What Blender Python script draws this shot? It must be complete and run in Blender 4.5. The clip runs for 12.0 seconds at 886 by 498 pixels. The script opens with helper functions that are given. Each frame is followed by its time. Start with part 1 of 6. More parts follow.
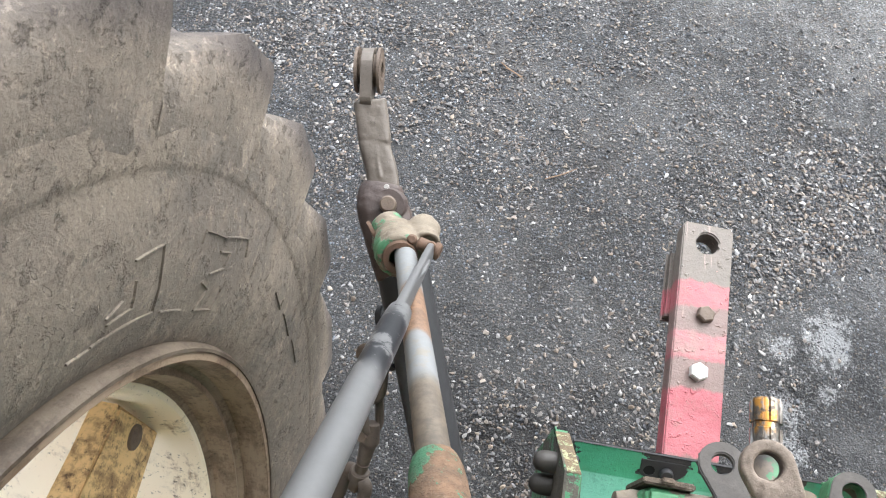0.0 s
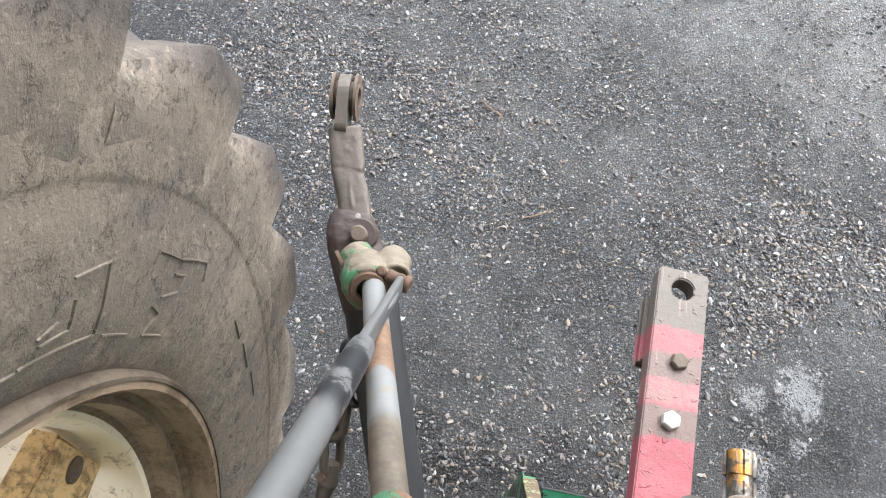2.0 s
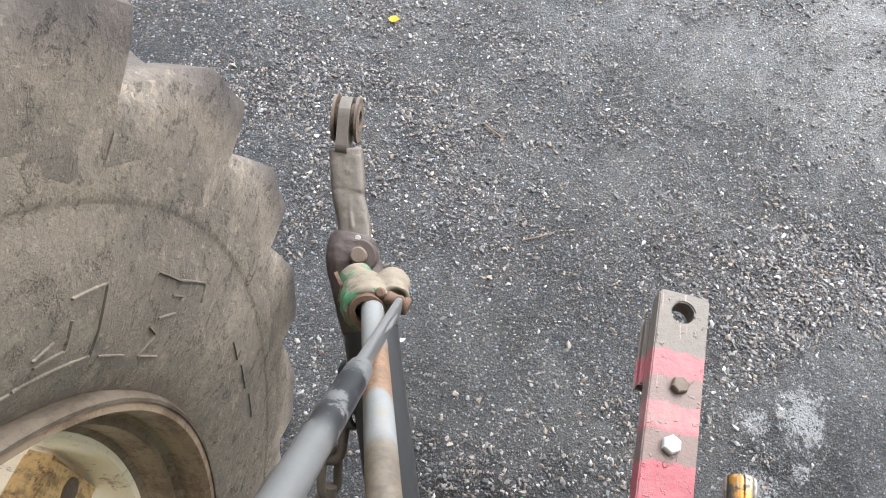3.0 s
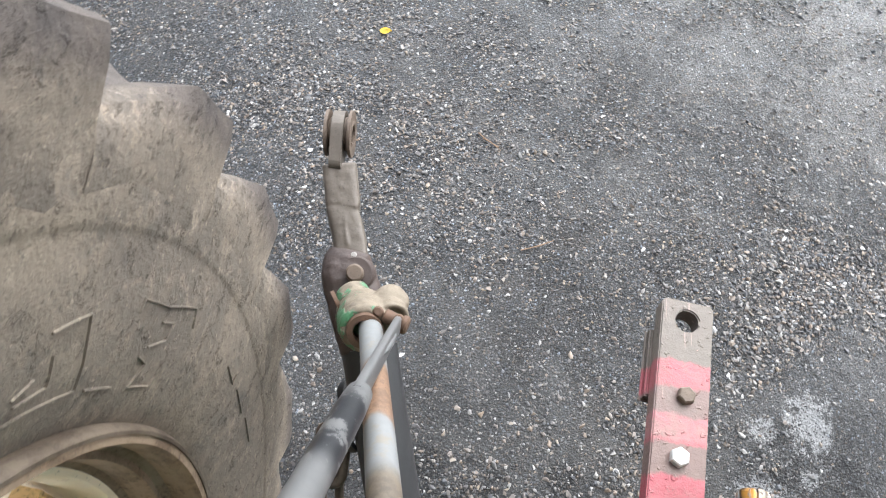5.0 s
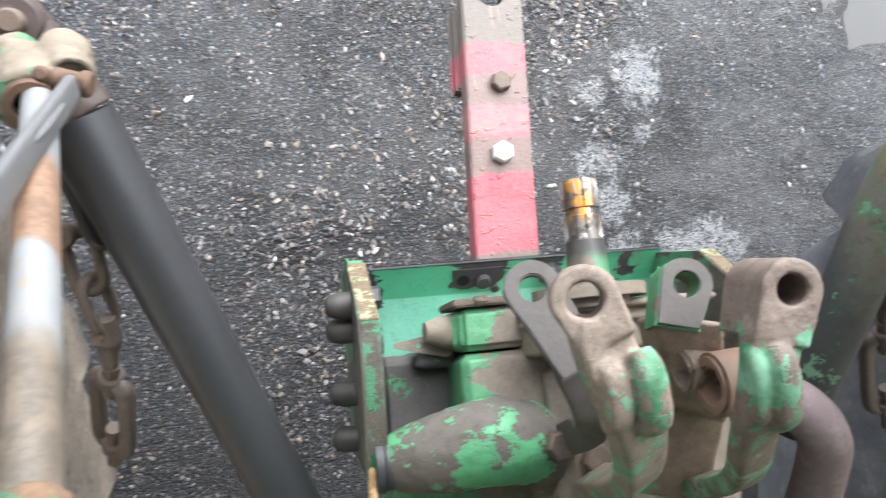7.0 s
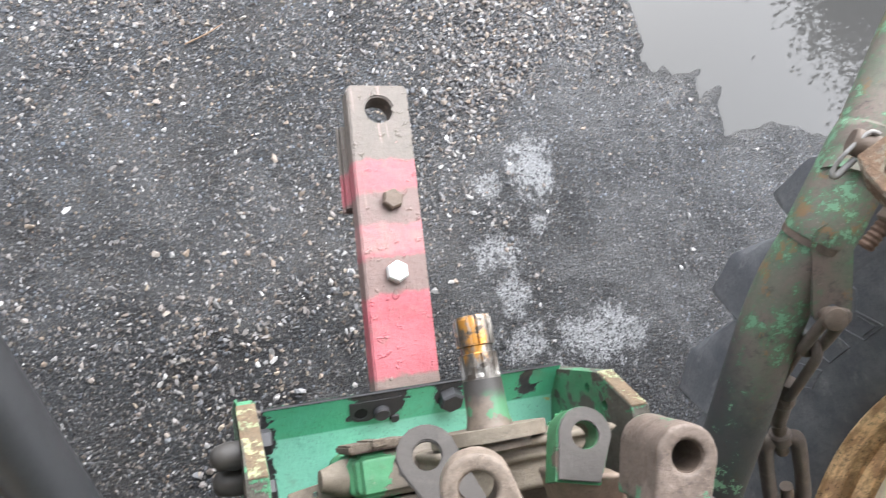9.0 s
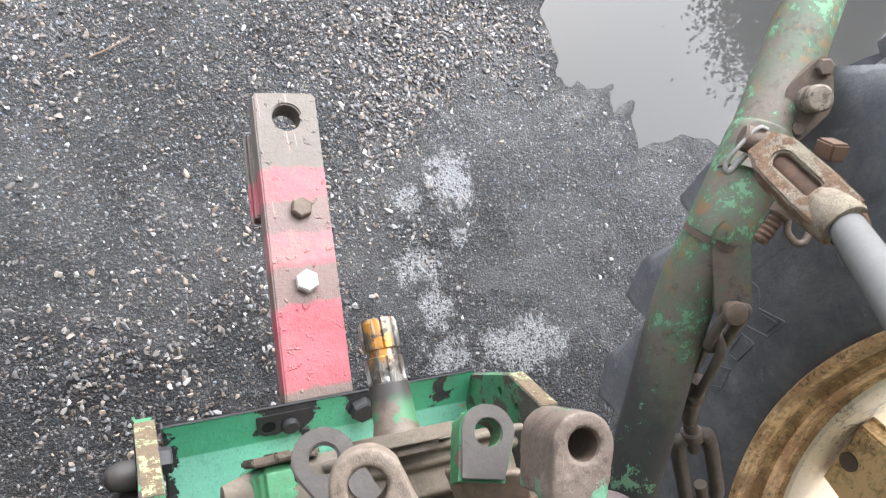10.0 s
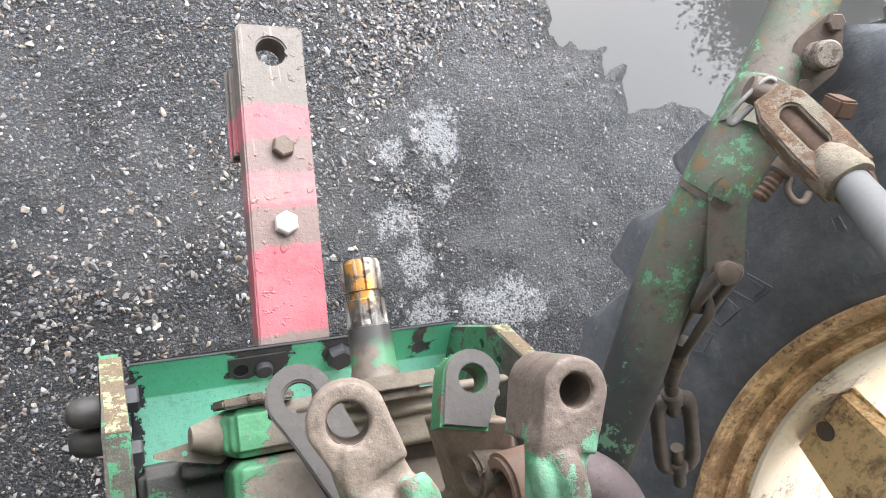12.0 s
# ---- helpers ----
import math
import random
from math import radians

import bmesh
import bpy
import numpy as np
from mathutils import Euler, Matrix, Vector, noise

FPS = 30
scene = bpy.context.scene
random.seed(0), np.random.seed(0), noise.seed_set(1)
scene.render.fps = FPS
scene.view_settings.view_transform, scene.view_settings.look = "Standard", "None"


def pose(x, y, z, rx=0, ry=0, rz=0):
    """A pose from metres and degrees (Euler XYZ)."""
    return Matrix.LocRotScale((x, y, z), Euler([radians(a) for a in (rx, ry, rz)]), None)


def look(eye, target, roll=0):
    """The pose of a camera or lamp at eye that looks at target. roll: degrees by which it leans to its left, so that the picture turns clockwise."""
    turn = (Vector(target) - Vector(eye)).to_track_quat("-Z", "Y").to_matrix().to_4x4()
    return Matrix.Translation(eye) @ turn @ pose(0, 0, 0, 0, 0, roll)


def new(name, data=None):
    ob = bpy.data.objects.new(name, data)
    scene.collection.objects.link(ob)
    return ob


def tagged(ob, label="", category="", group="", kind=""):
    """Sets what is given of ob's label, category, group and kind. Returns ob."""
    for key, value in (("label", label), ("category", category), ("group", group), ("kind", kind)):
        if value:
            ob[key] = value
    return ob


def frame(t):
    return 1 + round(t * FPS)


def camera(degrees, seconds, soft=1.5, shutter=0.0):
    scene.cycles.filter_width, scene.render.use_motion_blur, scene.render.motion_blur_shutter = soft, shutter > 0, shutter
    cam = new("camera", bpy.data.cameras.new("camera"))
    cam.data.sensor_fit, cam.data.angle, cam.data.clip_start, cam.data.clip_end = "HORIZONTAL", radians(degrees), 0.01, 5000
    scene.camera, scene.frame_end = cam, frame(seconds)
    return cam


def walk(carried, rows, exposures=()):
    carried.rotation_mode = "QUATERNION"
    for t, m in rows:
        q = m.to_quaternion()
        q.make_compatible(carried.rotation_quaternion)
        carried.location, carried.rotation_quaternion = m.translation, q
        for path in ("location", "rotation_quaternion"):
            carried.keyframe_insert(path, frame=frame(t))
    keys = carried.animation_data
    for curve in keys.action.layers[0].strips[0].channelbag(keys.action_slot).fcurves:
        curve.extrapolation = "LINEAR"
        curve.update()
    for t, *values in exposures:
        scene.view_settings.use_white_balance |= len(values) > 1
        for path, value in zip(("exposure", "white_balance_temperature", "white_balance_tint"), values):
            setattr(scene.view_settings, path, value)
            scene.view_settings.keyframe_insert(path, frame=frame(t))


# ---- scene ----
cam = camera(60.5, 12.0, soft=1.0, shutter=0.5)
PATH = [
    (0, (-0.36, -0.362, 1.639), (-0.448, 0.449, -0.187), 3.7),
    (0.5, (-0.356, -0.357, 1.641), (-0.422, 0.466, -0.181), 3.6),
    (1, (-0.355, -0.347, 1.624), (-0.408, 0.507, -0.184), 5.8),
    (1.5, (-0.354, -0.351, 1.601), (-0.393, 0.531, -0.194), 9.4),
    (2, (-0.356, -0.353, 1.611), (-0.398, 0.558, -0.169), 9.3),
    (2.5, (-0.353, -0.352, 1.612), (-0.405, 0.587, -0.153), 9.2),
    (4.5, (-0.357, -0.348, 1.608), (-0.421, 0.627, -0.137), 8.6),
    (5, (-0.357, -0.336, 1.596), (-0.412, 0.644, -0.146), 7.7),
    (5.5, (-0.339, -0.298, 1.576), (-0.341, 0.554, -0.233), 1.7),
    (6, (-0.342, -0.277, 1.521), (-0.296, 0.437, -0.347), 9.2),
    (6.5, (-0.298, -0.256, 1.488), (-0.142, 0.229, -0.447), 15.3),
    (7, (-0.261, -0.247, 1.443), (0.103, 0.024, -0.505), 48.5),
    (7.2, (-0.251, -0.24, 1.437), (0.181, 0.047, -0.494), 51.4),
    (8.8, (-0.237, -0.169, 1.435), (0.337, 0.205, -0.444), 49.5),
    (9, (-0.231, -0.171, 1.436), (0.374, 0.227, -0.428), 49.0),
    (9.5, (-0.207, -0.178, 1.451), (0.517, 0.245, -0.365), 50.7),
    (10, (-0.203, -0.194, 1.429), (0.57, 0.233, -0.365), 51.8),
    (10.5, (-0.205, -0.216, 1.39), (0.599, 0.159, -0.402), 56.2),
    (11, (-0.203, -0.212, 1.391), (0.617, 0.131, -0.401), 58.8),
    (11.5, (-0.2, -0.208, 1.392), (0.622, 0.128, -0.4), 60.2),
    (12, (-0.202, -0.208, 1.392), (0.619, 0.125, -0.401), 60.6),
]
walk(cam, [(t, look(eye, target, roll)) for t, eye, target, roll in PATH], [(0.0, 1.90, 6270, 9), (5.2, 1.89, 6260, 9), (6.1, 1.94, 6240, 10), (6.6, 2.01, 6210, 10), (7.1, 2.26, 6180, 10), (8.8, 2.12, 6230, 11), (10.5, 2.13, 6260, 11), (12.0, 2.18, 6250, 11)])


# ---- light ----
world = bpy.data.worlds.new("overcast_sky")
scene.world = world
world.use_nodes = True
wn, wl = world.node_tree.nodes, world.node_tree.links
sky = wn.new("ShaderNodeTexSky")
sky.sky_type = "NISHITA"
sky.sun_disc = False
sky.sun_elevation, sky.sun_rotation = radians(45), radians(36)
sky.air_density, sky.dust_density, sky.ozone_density = 1.0, 1.5, 1.0
hsv = wn.new("ShaderNodeHueSaturation")
hsv.inputs["Saturation"].default_value = 0.34
wl.new(sky.outputs[0], hsv.inputs["Color"])
wl.new(hsv.outputs[0], wn["Background"].inputs[0])
wn["Background"].inputs[1].default_value = 0.15
sun = new("sun", bpy.data.lights.new("sun", "SUN"))
sun.data.energy, sun.data.angle, sun.data.color = 2.1, radians(85), (1.0, 0.985, 0.96)
sun.matrix_world = look((1.65, 2.27, 2.8), (0, 0, 0))

# ---- materials ----


class Mat:
    """A node material being put together; p is its Principled node."""

    def __init__(self, name, rough=0.6, metal=0.0):
        self.m = bpy.data.materials.new(name)
        self.m.use_nodes = True
        self.n, self.l = self.m.node_tree.nodes, self.m.node_tree.links
        self.p = self.n["Principled BSDF"]
        self.p.inputs["Roughness"].default_value = rough
        self.p.inputs["Metallic"].default_value = metal
        self.c = self.n.new("ShaderNodeTexCoord").outputs["Object"]

    def put(self, socket, value):
        if hasattr(value, "is_output"):
            self.l.new(value, socket)
        else:
            socket.default_value = value

    def noise(self, scale, detail=4.0, rough=0.6, stretch=None, shift=0.0):
        t = self.n.new("ShaderNodeTexNoise")
        t.inputs["Scale"].default_value = scale
        t.inputs["Detail"].default_value = detail
        t.inputs["Roughness"].default_value = rough
        mp = self.n.new("ShaderNodeMapping")
        mp.inputs["Location"].default_value = (shift, shift * 1.7, shift * 0.6)
        if stretch:
            mp.inputs["Scale"].default_value = stretch
        self.l.new(self.c, mp.inputs[0])
        self.l.new(mp.outputs[0], t.inputs["Vector"])
        return t.outputs["Fac"]

    def cells(self, scale, what="Color", feature="F1", rand=1.0):
        t = self.n.new("ShaderNodeTexVoronoi")
        t.feature = feature
        t.inputs["Scale"].default_value = scale
        t.inputs["Randomness"].default_value = rand
        self.l.new(self.c, t.inputs["Vector"])
        return t.outputs[what]

    def ramp(self, fac, stops, smooth=False):
        r = self.n.new("ShaderNodeValToRGB")
        e = r.color_ramp.elements
        while len(e) < len(stops):
            e.new(0.5)
        for k, (at, col) in zip(e, stops):
            k.position = at
            k.color = (*col, 1) if isinstance(col, tuple) else (col, col, col, 1)
        self.put(r.inputs[0], fac)
        return r.outputs[0]

    def mix(self, fac, a, b, how="MIX"):
        x = self.n.new("ShaderNodeMix")
        x.data_type, x.blend_type = "RGBA", how
        for sock, v in ((x.inputs[0], fac), (x.inputs[6], a), (x.inputs[7], b)):
            if isinstance(v, tuple) and len(v) == 3:
                v = (*v, 1)
            self.put(sock, v)
        return x.outputs[2]

    def math(self, op, a, b=0.0, clamp=False):
        x = self.n.new("ShaderNodeMath")
        x.operation, x.use_clamp = op, clamp
        self.put(x.inputs[0], a)
        self.put(x.inputs[1], b)
        return x.outputs[0]

    def axis(self, k):
        x = self.n.new("ShaderNodeSeparateXYZ")
        self.l.new(self.c, x.inputs[0])
        return x.outputs[k]

    def gate(self, v, lo, hi):
        """0 below lo, 1 above hi."""
        x = self.n.new("ShaderNodeMapRange")
        x.interpolation_type = "SMOOTHSTEP"
        self.put(x.inputs[0], v)
        x.inputs[1].default_value, x.inputs[2].default_value = lo, hi
        return x.outputs[0]

    def random(self):
        return self.n.new("ShaderNodeObjectInfo").outputs["Random"]

    def island(self):
        return self.n.new("ShaderNodeNewGeometry").outputs["Random Per Island"]

    def edge(self):
        """How far the surface bulges: worn edges are above 0.5."""
        return self.n.new("ShaderNodeNewGeometry").outputs["Pointiness"]

    def done(self, colour, rough=None, bump=None, strength=0.3, dist=0.002):
        self.put(self.p.inputs["Base Color"], (*colour, 1) if isinstance(colour, tuple) else colour)
        if rough is not None:
            self.put(self.p.inputs["Roughness"], rough)
        if bump is not None:
            b = self.n.new("ShaderNodeBump")
            b.inputs["Strength"].default_value, b.inputs["Distance"].default_value = strength, dist
            self.put(b.inputs["Height"], bump)
            self.l.new(b.outputs[0], self.p.inputs["Normal"])
        return self.m


def worn_paint(name, paint, under, dirt, wear=0.5, soil=0.5, rough=0.5, scale=14.0, paint2=None):
    """Old paint on cast or rolled steel: bare patches with a fine flaking rim, rubbed edges, a dust film and pitting."""
    k = Mat(name, rough)
    big, mid, fine = k.noise(scale, 7, 0.72), k.noise(scale * 3.5, 6, 0.7, shift=2.2), k.noise(scale * 14, 5, 0.75, shift=3.1)
    tone = k.mix(k.gate(k.noise(scale * 0.5, 3, shift=7.0), 0.3, 0.7), paint, paint2 or tuple(min(1, c * 1.35 + 0.01) for c in paint))
    tone = k.mix(k.math("MULTIPLY", k.gate(mid, 0.45, 0.75), 0.45), tone, tuple(c * 0.62 for c in paint))
    bare = k.mix(k.gate(mid, 0.35, 0.65), under, tuple(c * 0.6 for c in under))
    bare = k.mix(k.gate(fine, 0.5, 0.75), bare, tuple(min(1, c * 1.4) for c in under))
    at = k.math("ADD", k.math("ADD", big, k.math("MULTIPLY", mid, 0.22)), k.math("MULTIPLY", fine, 0.16))
    at = k.math("ADD", at, k.math("MULTIPLY", k.gate(k.edge(), 0.52, 0.62), 0.16))
    chipped = k.gate(at, 0.985 - wear * 0.5, 1.01 - wear * 0.5)
    col = k.mix(chipped, tone, bare)
    film = k.gate(k.noise(scale * 0.8, 6, 0.68, shift=11.0), 0.72 - soil * 0.55, 1.15 - soil * 0.55)
    film = k.math("MULTIPLY", film, k.math("ADD", 0.55, k.math("MULTIPLY", fine, 0.5)), True)
    col = k.mix(k.math("MULTIPLY", film, 0.9), col, k.mix(fine, dirt, tuple(c * 0.62 for c in dirt)))
    stain = k.gate(k.math("ADD", k.noise(scale * 1.7, 7, 0.75, shift=17.0), k.math("MULTIPLY", fine, 0.3)), 0.62, 0.86)
    col = k.mix(k.math("MULTIPLY", stain, 0.6), col, tuple(c * 0.38 for c in dirt))
    specks = k.gate(k.noise(scale * 18, 4, 0.8, shift=5.5), 0.58, 0.66)
    col = k.mix(k.math("MULTIPLY", specks, 0.6), col, tuple(c * 0.30 for c in dirt))
    pale = k.gate(k.noise(scale * 15, 4, 0.8, shift=25.5), 0.62, 0.70)
    col = k.mix(k.math("MULTIPLY", pale, 0.35), col, tuple(min(1, c * 1.9) for c in dirt))
    r = k.math("ADD", k.math("MULTIPLY", k.math("MAXIMUM", chipped, film), 0.3), rough)
    return k.done(col, r, k.math("ADD", k.math("SUBTRACT", k.math("MULTIPLY", fine, 0.8), k.math("MULTIPLY", chipped, 0.6)), k.math("MULTIPLY", mid, 1.3)), 0.7, 0.0028)


def plain_steel(name, a, b, rough=0.6, metal=0.0, scale=40.0, bump=0.4, stretch=None):
    k = Mat(name, rough, metal)
    n1, n2 = k.noise(scale, 6, 0.7, stretch), k.noise(scale * 0.2, 4, shift=5.0)
    n3 = k.noise(scale * 4, 3, 0.8, stretch, shift=8.0)
    col = k.mix(k.gate(n2, 0.3, 0.7), k.mix(n1, a, b), k.mix(n1, b, tuple(c * 0.7 for c in a)))
    col = k.mix(k.math("MULTIPLY", k.gate(n3, 0.58, 0.68), 0.5), col, tuple(c * 0.45 for c in b))
    col = k.mix(k.math("MULTIPLY", k.gate(k.noise(scale * 0.7, 5, 0.7, shift=9.0), 0.5, 0.75), 0.4), col, tuple(min(1, c * 1.5) for c in a))
    return k.done(col, k.math("ADD", k.math("MULTIPLY", n1, 0.25), rough - 0.12), n1, bump, 0.0015)


GREEN = worn_paint("green_paint", (0.040, 0.185, 0.080), (0.10, 0.09, 0.072), (0.18, 0.155, 0.118), 0.50, 0.46, 0.42, 15, (0.065, 0.24, 0.12))
EDGE = worn_paint("yellowed_edge_paint", (0.46, 0.44, 0.25), (0.20, 0.14, 0.085), (0.30, 0.27, 0.19), 0.36, 0.30, 0.5, 40, (0.16, 0.28, 0.14))
CAST = worn_paint("dusty_green_casting", (0.045, 0.21, 0.09), (0.14, 0.115, 0.09), (0.17, 0.142, 0.11), 0.40, 0.44, 0.50, 11, (0.075, 0.27, 0.135))
TAN = worn_paint("bare_tan_casting", (0.25, 0.205, 0.16), (0.175, 0.135, 0.10), (0.21, 0.18, 0.14), 0.42, 0.5, 0.6, 30, (0.30, 0.25, 0.20))
TAN_BROWN = worn_paint("bare_brown_casting", (0.135, 0.098, 0.070), (0.09, 0.11, 0.055), (0.15, 0.12, 0.092), 0.36, 0.45, 0.6, 22, (0.19, 0.148, 0.11))


def make_plate_paint():
    """Bright green on the cross plate, flaked to black steel at its end, along its lip and round the bolts."""
    k = Mat("flaking_plate_green", 0.36)
    big, mid, fine = k.noise(16, 7, 0.72), k.noise(55, 6, 0.72, shift=2.0), k.noise(230, 4, 0.75, shift=4.0)
    rag = k.math("ADD", k.math("MULTIPLY", k.math("SUBTRACT", big, 0.5), 0.07), k.math("MULTIPLY", k.math("SUBTRACT", mid, 0.5), 0.06))
    x, y = k.math("ADD", k.axis(0), rag), k.math("ADD", k.axis(1), k.math("MULTIPLY", rag, 0.5))
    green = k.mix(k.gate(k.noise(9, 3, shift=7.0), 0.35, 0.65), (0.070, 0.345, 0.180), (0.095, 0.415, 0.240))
    # past the fold the floor faces up: its sky light is put into a paler green
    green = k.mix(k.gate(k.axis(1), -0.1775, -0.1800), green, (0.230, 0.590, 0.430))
    green = k.mix(k.math("MULTIPLY", k.gate(mid, 0.55, 0.72), 0.25), green, (0.040, 0.20, 0.10))
    bare = k.mix(k.gate(mid, 0.35, 0.65), (0.024, 0.025, 0.029), (0.052, 0.050, 0.050))
    bare = k.mix(k.math("MULTIPLY", k.gate(fine, 0.55, 0.7), 0.5), bare, (0.10, 0.09, 0.075))
    chip = k.math("SUBTRACT", 1.0, k.gate(x, -0.180, -0.177))
    for lo, hi, low in ((-0.090, -0.030, -0.168), (0.006, 0.042, -0.172), (0.112, 0.132, -0.176)):
        band = k.math("MULTIPLY", k.gate(x, lo - 0.002, lo + 0.002), k.math("SUBTRACT", 1.0, k.gate(x, hi - 0.002, hi + 0.002)))
        band = k.math("MULTIPLY", band, k.gate(y, low - 0.002, low + 0.002))
        chip = k.math("MAXIMUM", chip, band)
    chip = k.math("MAXIMUM", chip, k.gate(k.math("ADD", big, k.math("MULTIPLY", fine, 0.1)), 0.74, 0.755))
    col = k.mix(chip, green, bare)
    primer = k.gate(k.noise(24, 5, 0.7, shift=31.0), 0.70, 0.72)
    col = k.mix(primer, col, (0.46, 0.44, 0.19))
    dirt = k.gate(k.noise(13, 6, 0.7, shift=11.0), 0.56, 0.78)
    col = k.mix(k.math("MULTIPLY", dirt, 0.55), col, (0.17, 0.145, 0.11))
    col = k.mix(k.math("MULTIPLY", k.gate(k.noise(260, 3, 0.8, shift=5.0), 0.60, 0.68), 0.5), col, (0.06, 0.05, 0.04))
    rough = k.math("ADD", 0.34, k.math("MULTIPLY", k.math("MAXIMUM", chip, dirt), 0.34))
    return k.done(col, rough, k.math("ADD", k.math("SUBTRACT", k.math("MULTIPLY", fine, 0.4), k.math("MULTIPLY", chip, 0.8)), k.math("MULTIPLY", mid, 0.8)), 0.6, 0.002)


PLATE = make_plate_paint()
# near-black for discs that stand in for the shade inside holes
VOID = plain_steel("black_hollow", (0.004, 0.004, 0.004), (0.006, 0.006, 0.006), 0.9, 0.0, 60, 0.1)
BARE_PLATE = plain_steel("bare_black_steel", (0.030, 0.031, 0.035), (0.058, 0.057, 0.058), 0.5, 0.1, 70, 0.4)


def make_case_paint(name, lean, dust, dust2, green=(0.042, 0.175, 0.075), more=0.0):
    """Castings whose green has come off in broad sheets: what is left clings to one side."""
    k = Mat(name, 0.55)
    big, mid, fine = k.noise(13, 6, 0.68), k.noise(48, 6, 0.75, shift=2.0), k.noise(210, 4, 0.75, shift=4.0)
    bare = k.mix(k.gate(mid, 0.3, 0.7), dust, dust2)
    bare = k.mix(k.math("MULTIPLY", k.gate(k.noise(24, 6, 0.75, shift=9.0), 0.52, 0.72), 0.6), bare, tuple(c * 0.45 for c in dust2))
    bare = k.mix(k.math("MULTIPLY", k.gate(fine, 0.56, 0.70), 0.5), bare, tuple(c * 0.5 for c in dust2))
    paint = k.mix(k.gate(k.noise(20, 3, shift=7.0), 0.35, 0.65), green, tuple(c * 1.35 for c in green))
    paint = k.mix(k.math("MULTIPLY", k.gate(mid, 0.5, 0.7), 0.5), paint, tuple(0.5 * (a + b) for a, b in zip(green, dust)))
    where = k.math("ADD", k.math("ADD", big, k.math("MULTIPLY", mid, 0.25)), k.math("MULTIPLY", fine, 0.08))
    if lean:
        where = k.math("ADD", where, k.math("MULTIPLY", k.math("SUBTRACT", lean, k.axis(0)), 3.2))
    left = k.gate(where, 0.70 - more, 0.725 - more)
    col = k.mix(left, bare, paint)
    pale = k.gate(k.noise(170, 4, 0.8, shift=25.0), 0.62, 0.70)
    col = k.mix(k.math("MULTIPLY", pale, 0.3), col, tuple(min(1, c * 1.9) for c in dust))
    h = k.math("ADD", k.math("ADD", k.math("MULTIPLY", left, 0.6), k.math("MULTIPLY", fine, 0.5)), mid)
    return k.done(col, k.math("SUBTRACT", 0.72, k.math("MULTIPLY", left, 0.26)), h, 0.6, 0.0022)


CASE = make_case_paint("dusty_sheeted_casting", -0.072, (0.205, 0.172, 0.135), (0.150, 0.124, 0.094), (0.062, 0.205, 0.098))
# darker copy of CASE: the low recess's shade is put into its greys
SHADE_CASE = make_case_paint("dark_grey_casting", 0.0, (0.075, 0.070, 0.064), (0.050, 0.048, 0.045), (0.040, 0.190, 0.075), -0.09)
RIB = make_case_paint("dusty_green_rib", 0.0, (0.120, 0.105, 0.088), (0.085, 0.074, 0.062), (0.075, 0.260, 0.122), 0.02)
DUSTY = make_case_paint("dust_caked_casting", -0.19, (0.205, 0.172, 0.130), (0.150, 0.124, 0.092))


def make_arm_paint(name, eye, bare, bare2, reach, more):
    """Cast arm: bare metal round the rubbed eye, below it pale green that has flaked to tan."""
    k = Mat(name, 0.6)
    big, mid, fine = k.noise(24, 6, 0.70), k.noise(70, 6, 0.75, shift=2.0), k.noise(240, 4, 0.78, shift=4.0)
    dx, dy = k.math("SUBTRACT", k.axis(0), eye[0]), k.math("SUBTRACT", k.axis(1), eye[1])
    away = k.math("SQRT", k.math("ADD", k.math("MULTIPLY", dx, dx), k.math("MULTIPLY", dy, dy)))
    metal = k.mix(k.gate(k.noise(36, 6, 0.75, shift=9.0), 0.4, 0.66), bare, bare2)
    metal = k.mix(k.math("MULTIPLY", k.gate(mid, 0.52, 0.70), 0.6), metal, tuple(c * 1.45 for c in bare))
    metal = k.mix(k.math("MULTIPLY", k.gate(fine, 0.55, 0.68), 0.55), metal, tuple(c * 0.5 for c in bare2))
    green = k.mix(k.gate(k.noise(30, 4, shift=7.0), 0.40, 0.62), (0.062, 0.200, 0.098), (0.165, 0.335, 0.220))
    green = k.mix(k.math("MULTIPLY", k.gate(mid, 0.5, 0.7), 0.4), green, (0.19, 0.19, 0.12))
    where = k.math("ADD", k.math("ADD", big, k.math("MULTIPLY", mid, 0.30)), k.math("MULTIPLY", fine, 0.08))
    where = k.math("ADD", where, k.math("MULTIPLY", k.gate(away, reach, reach + 0.012), 0.16))
    where = k.math("SUBTRACT", where, k.math("MULTIPLY", k.gate(k.edge(), 0.52, 0.60), 0.14))
    left = k.gate(where, 0.905 - more, 0.930 - more)
    col = k.mix(left, metal, green)
    col = k.mix(k.math("MULTIPLY", k.gate(k.noise(42, 7, 0.8, shift=19.0), 0.56, 0.70), 0.65), col, tuple(c * 0.38 for c in bare2))
    col = k.mix(k.math("MULTIPLY", k.gate(k.noise(190, 4, 0.8, shift=25.0), 0.60, 0.68), 0.45), col, tuple(min(1, c * 1.8) for c in bare))
    h = k.math("ADD", k.math("ADD", k.math("MULTIPLY", left, 0.5), k.math("MULTIPLY", fine, 0.5)), mid)
    return k.done(col, 0.6, h, 0.6, 0.0022)


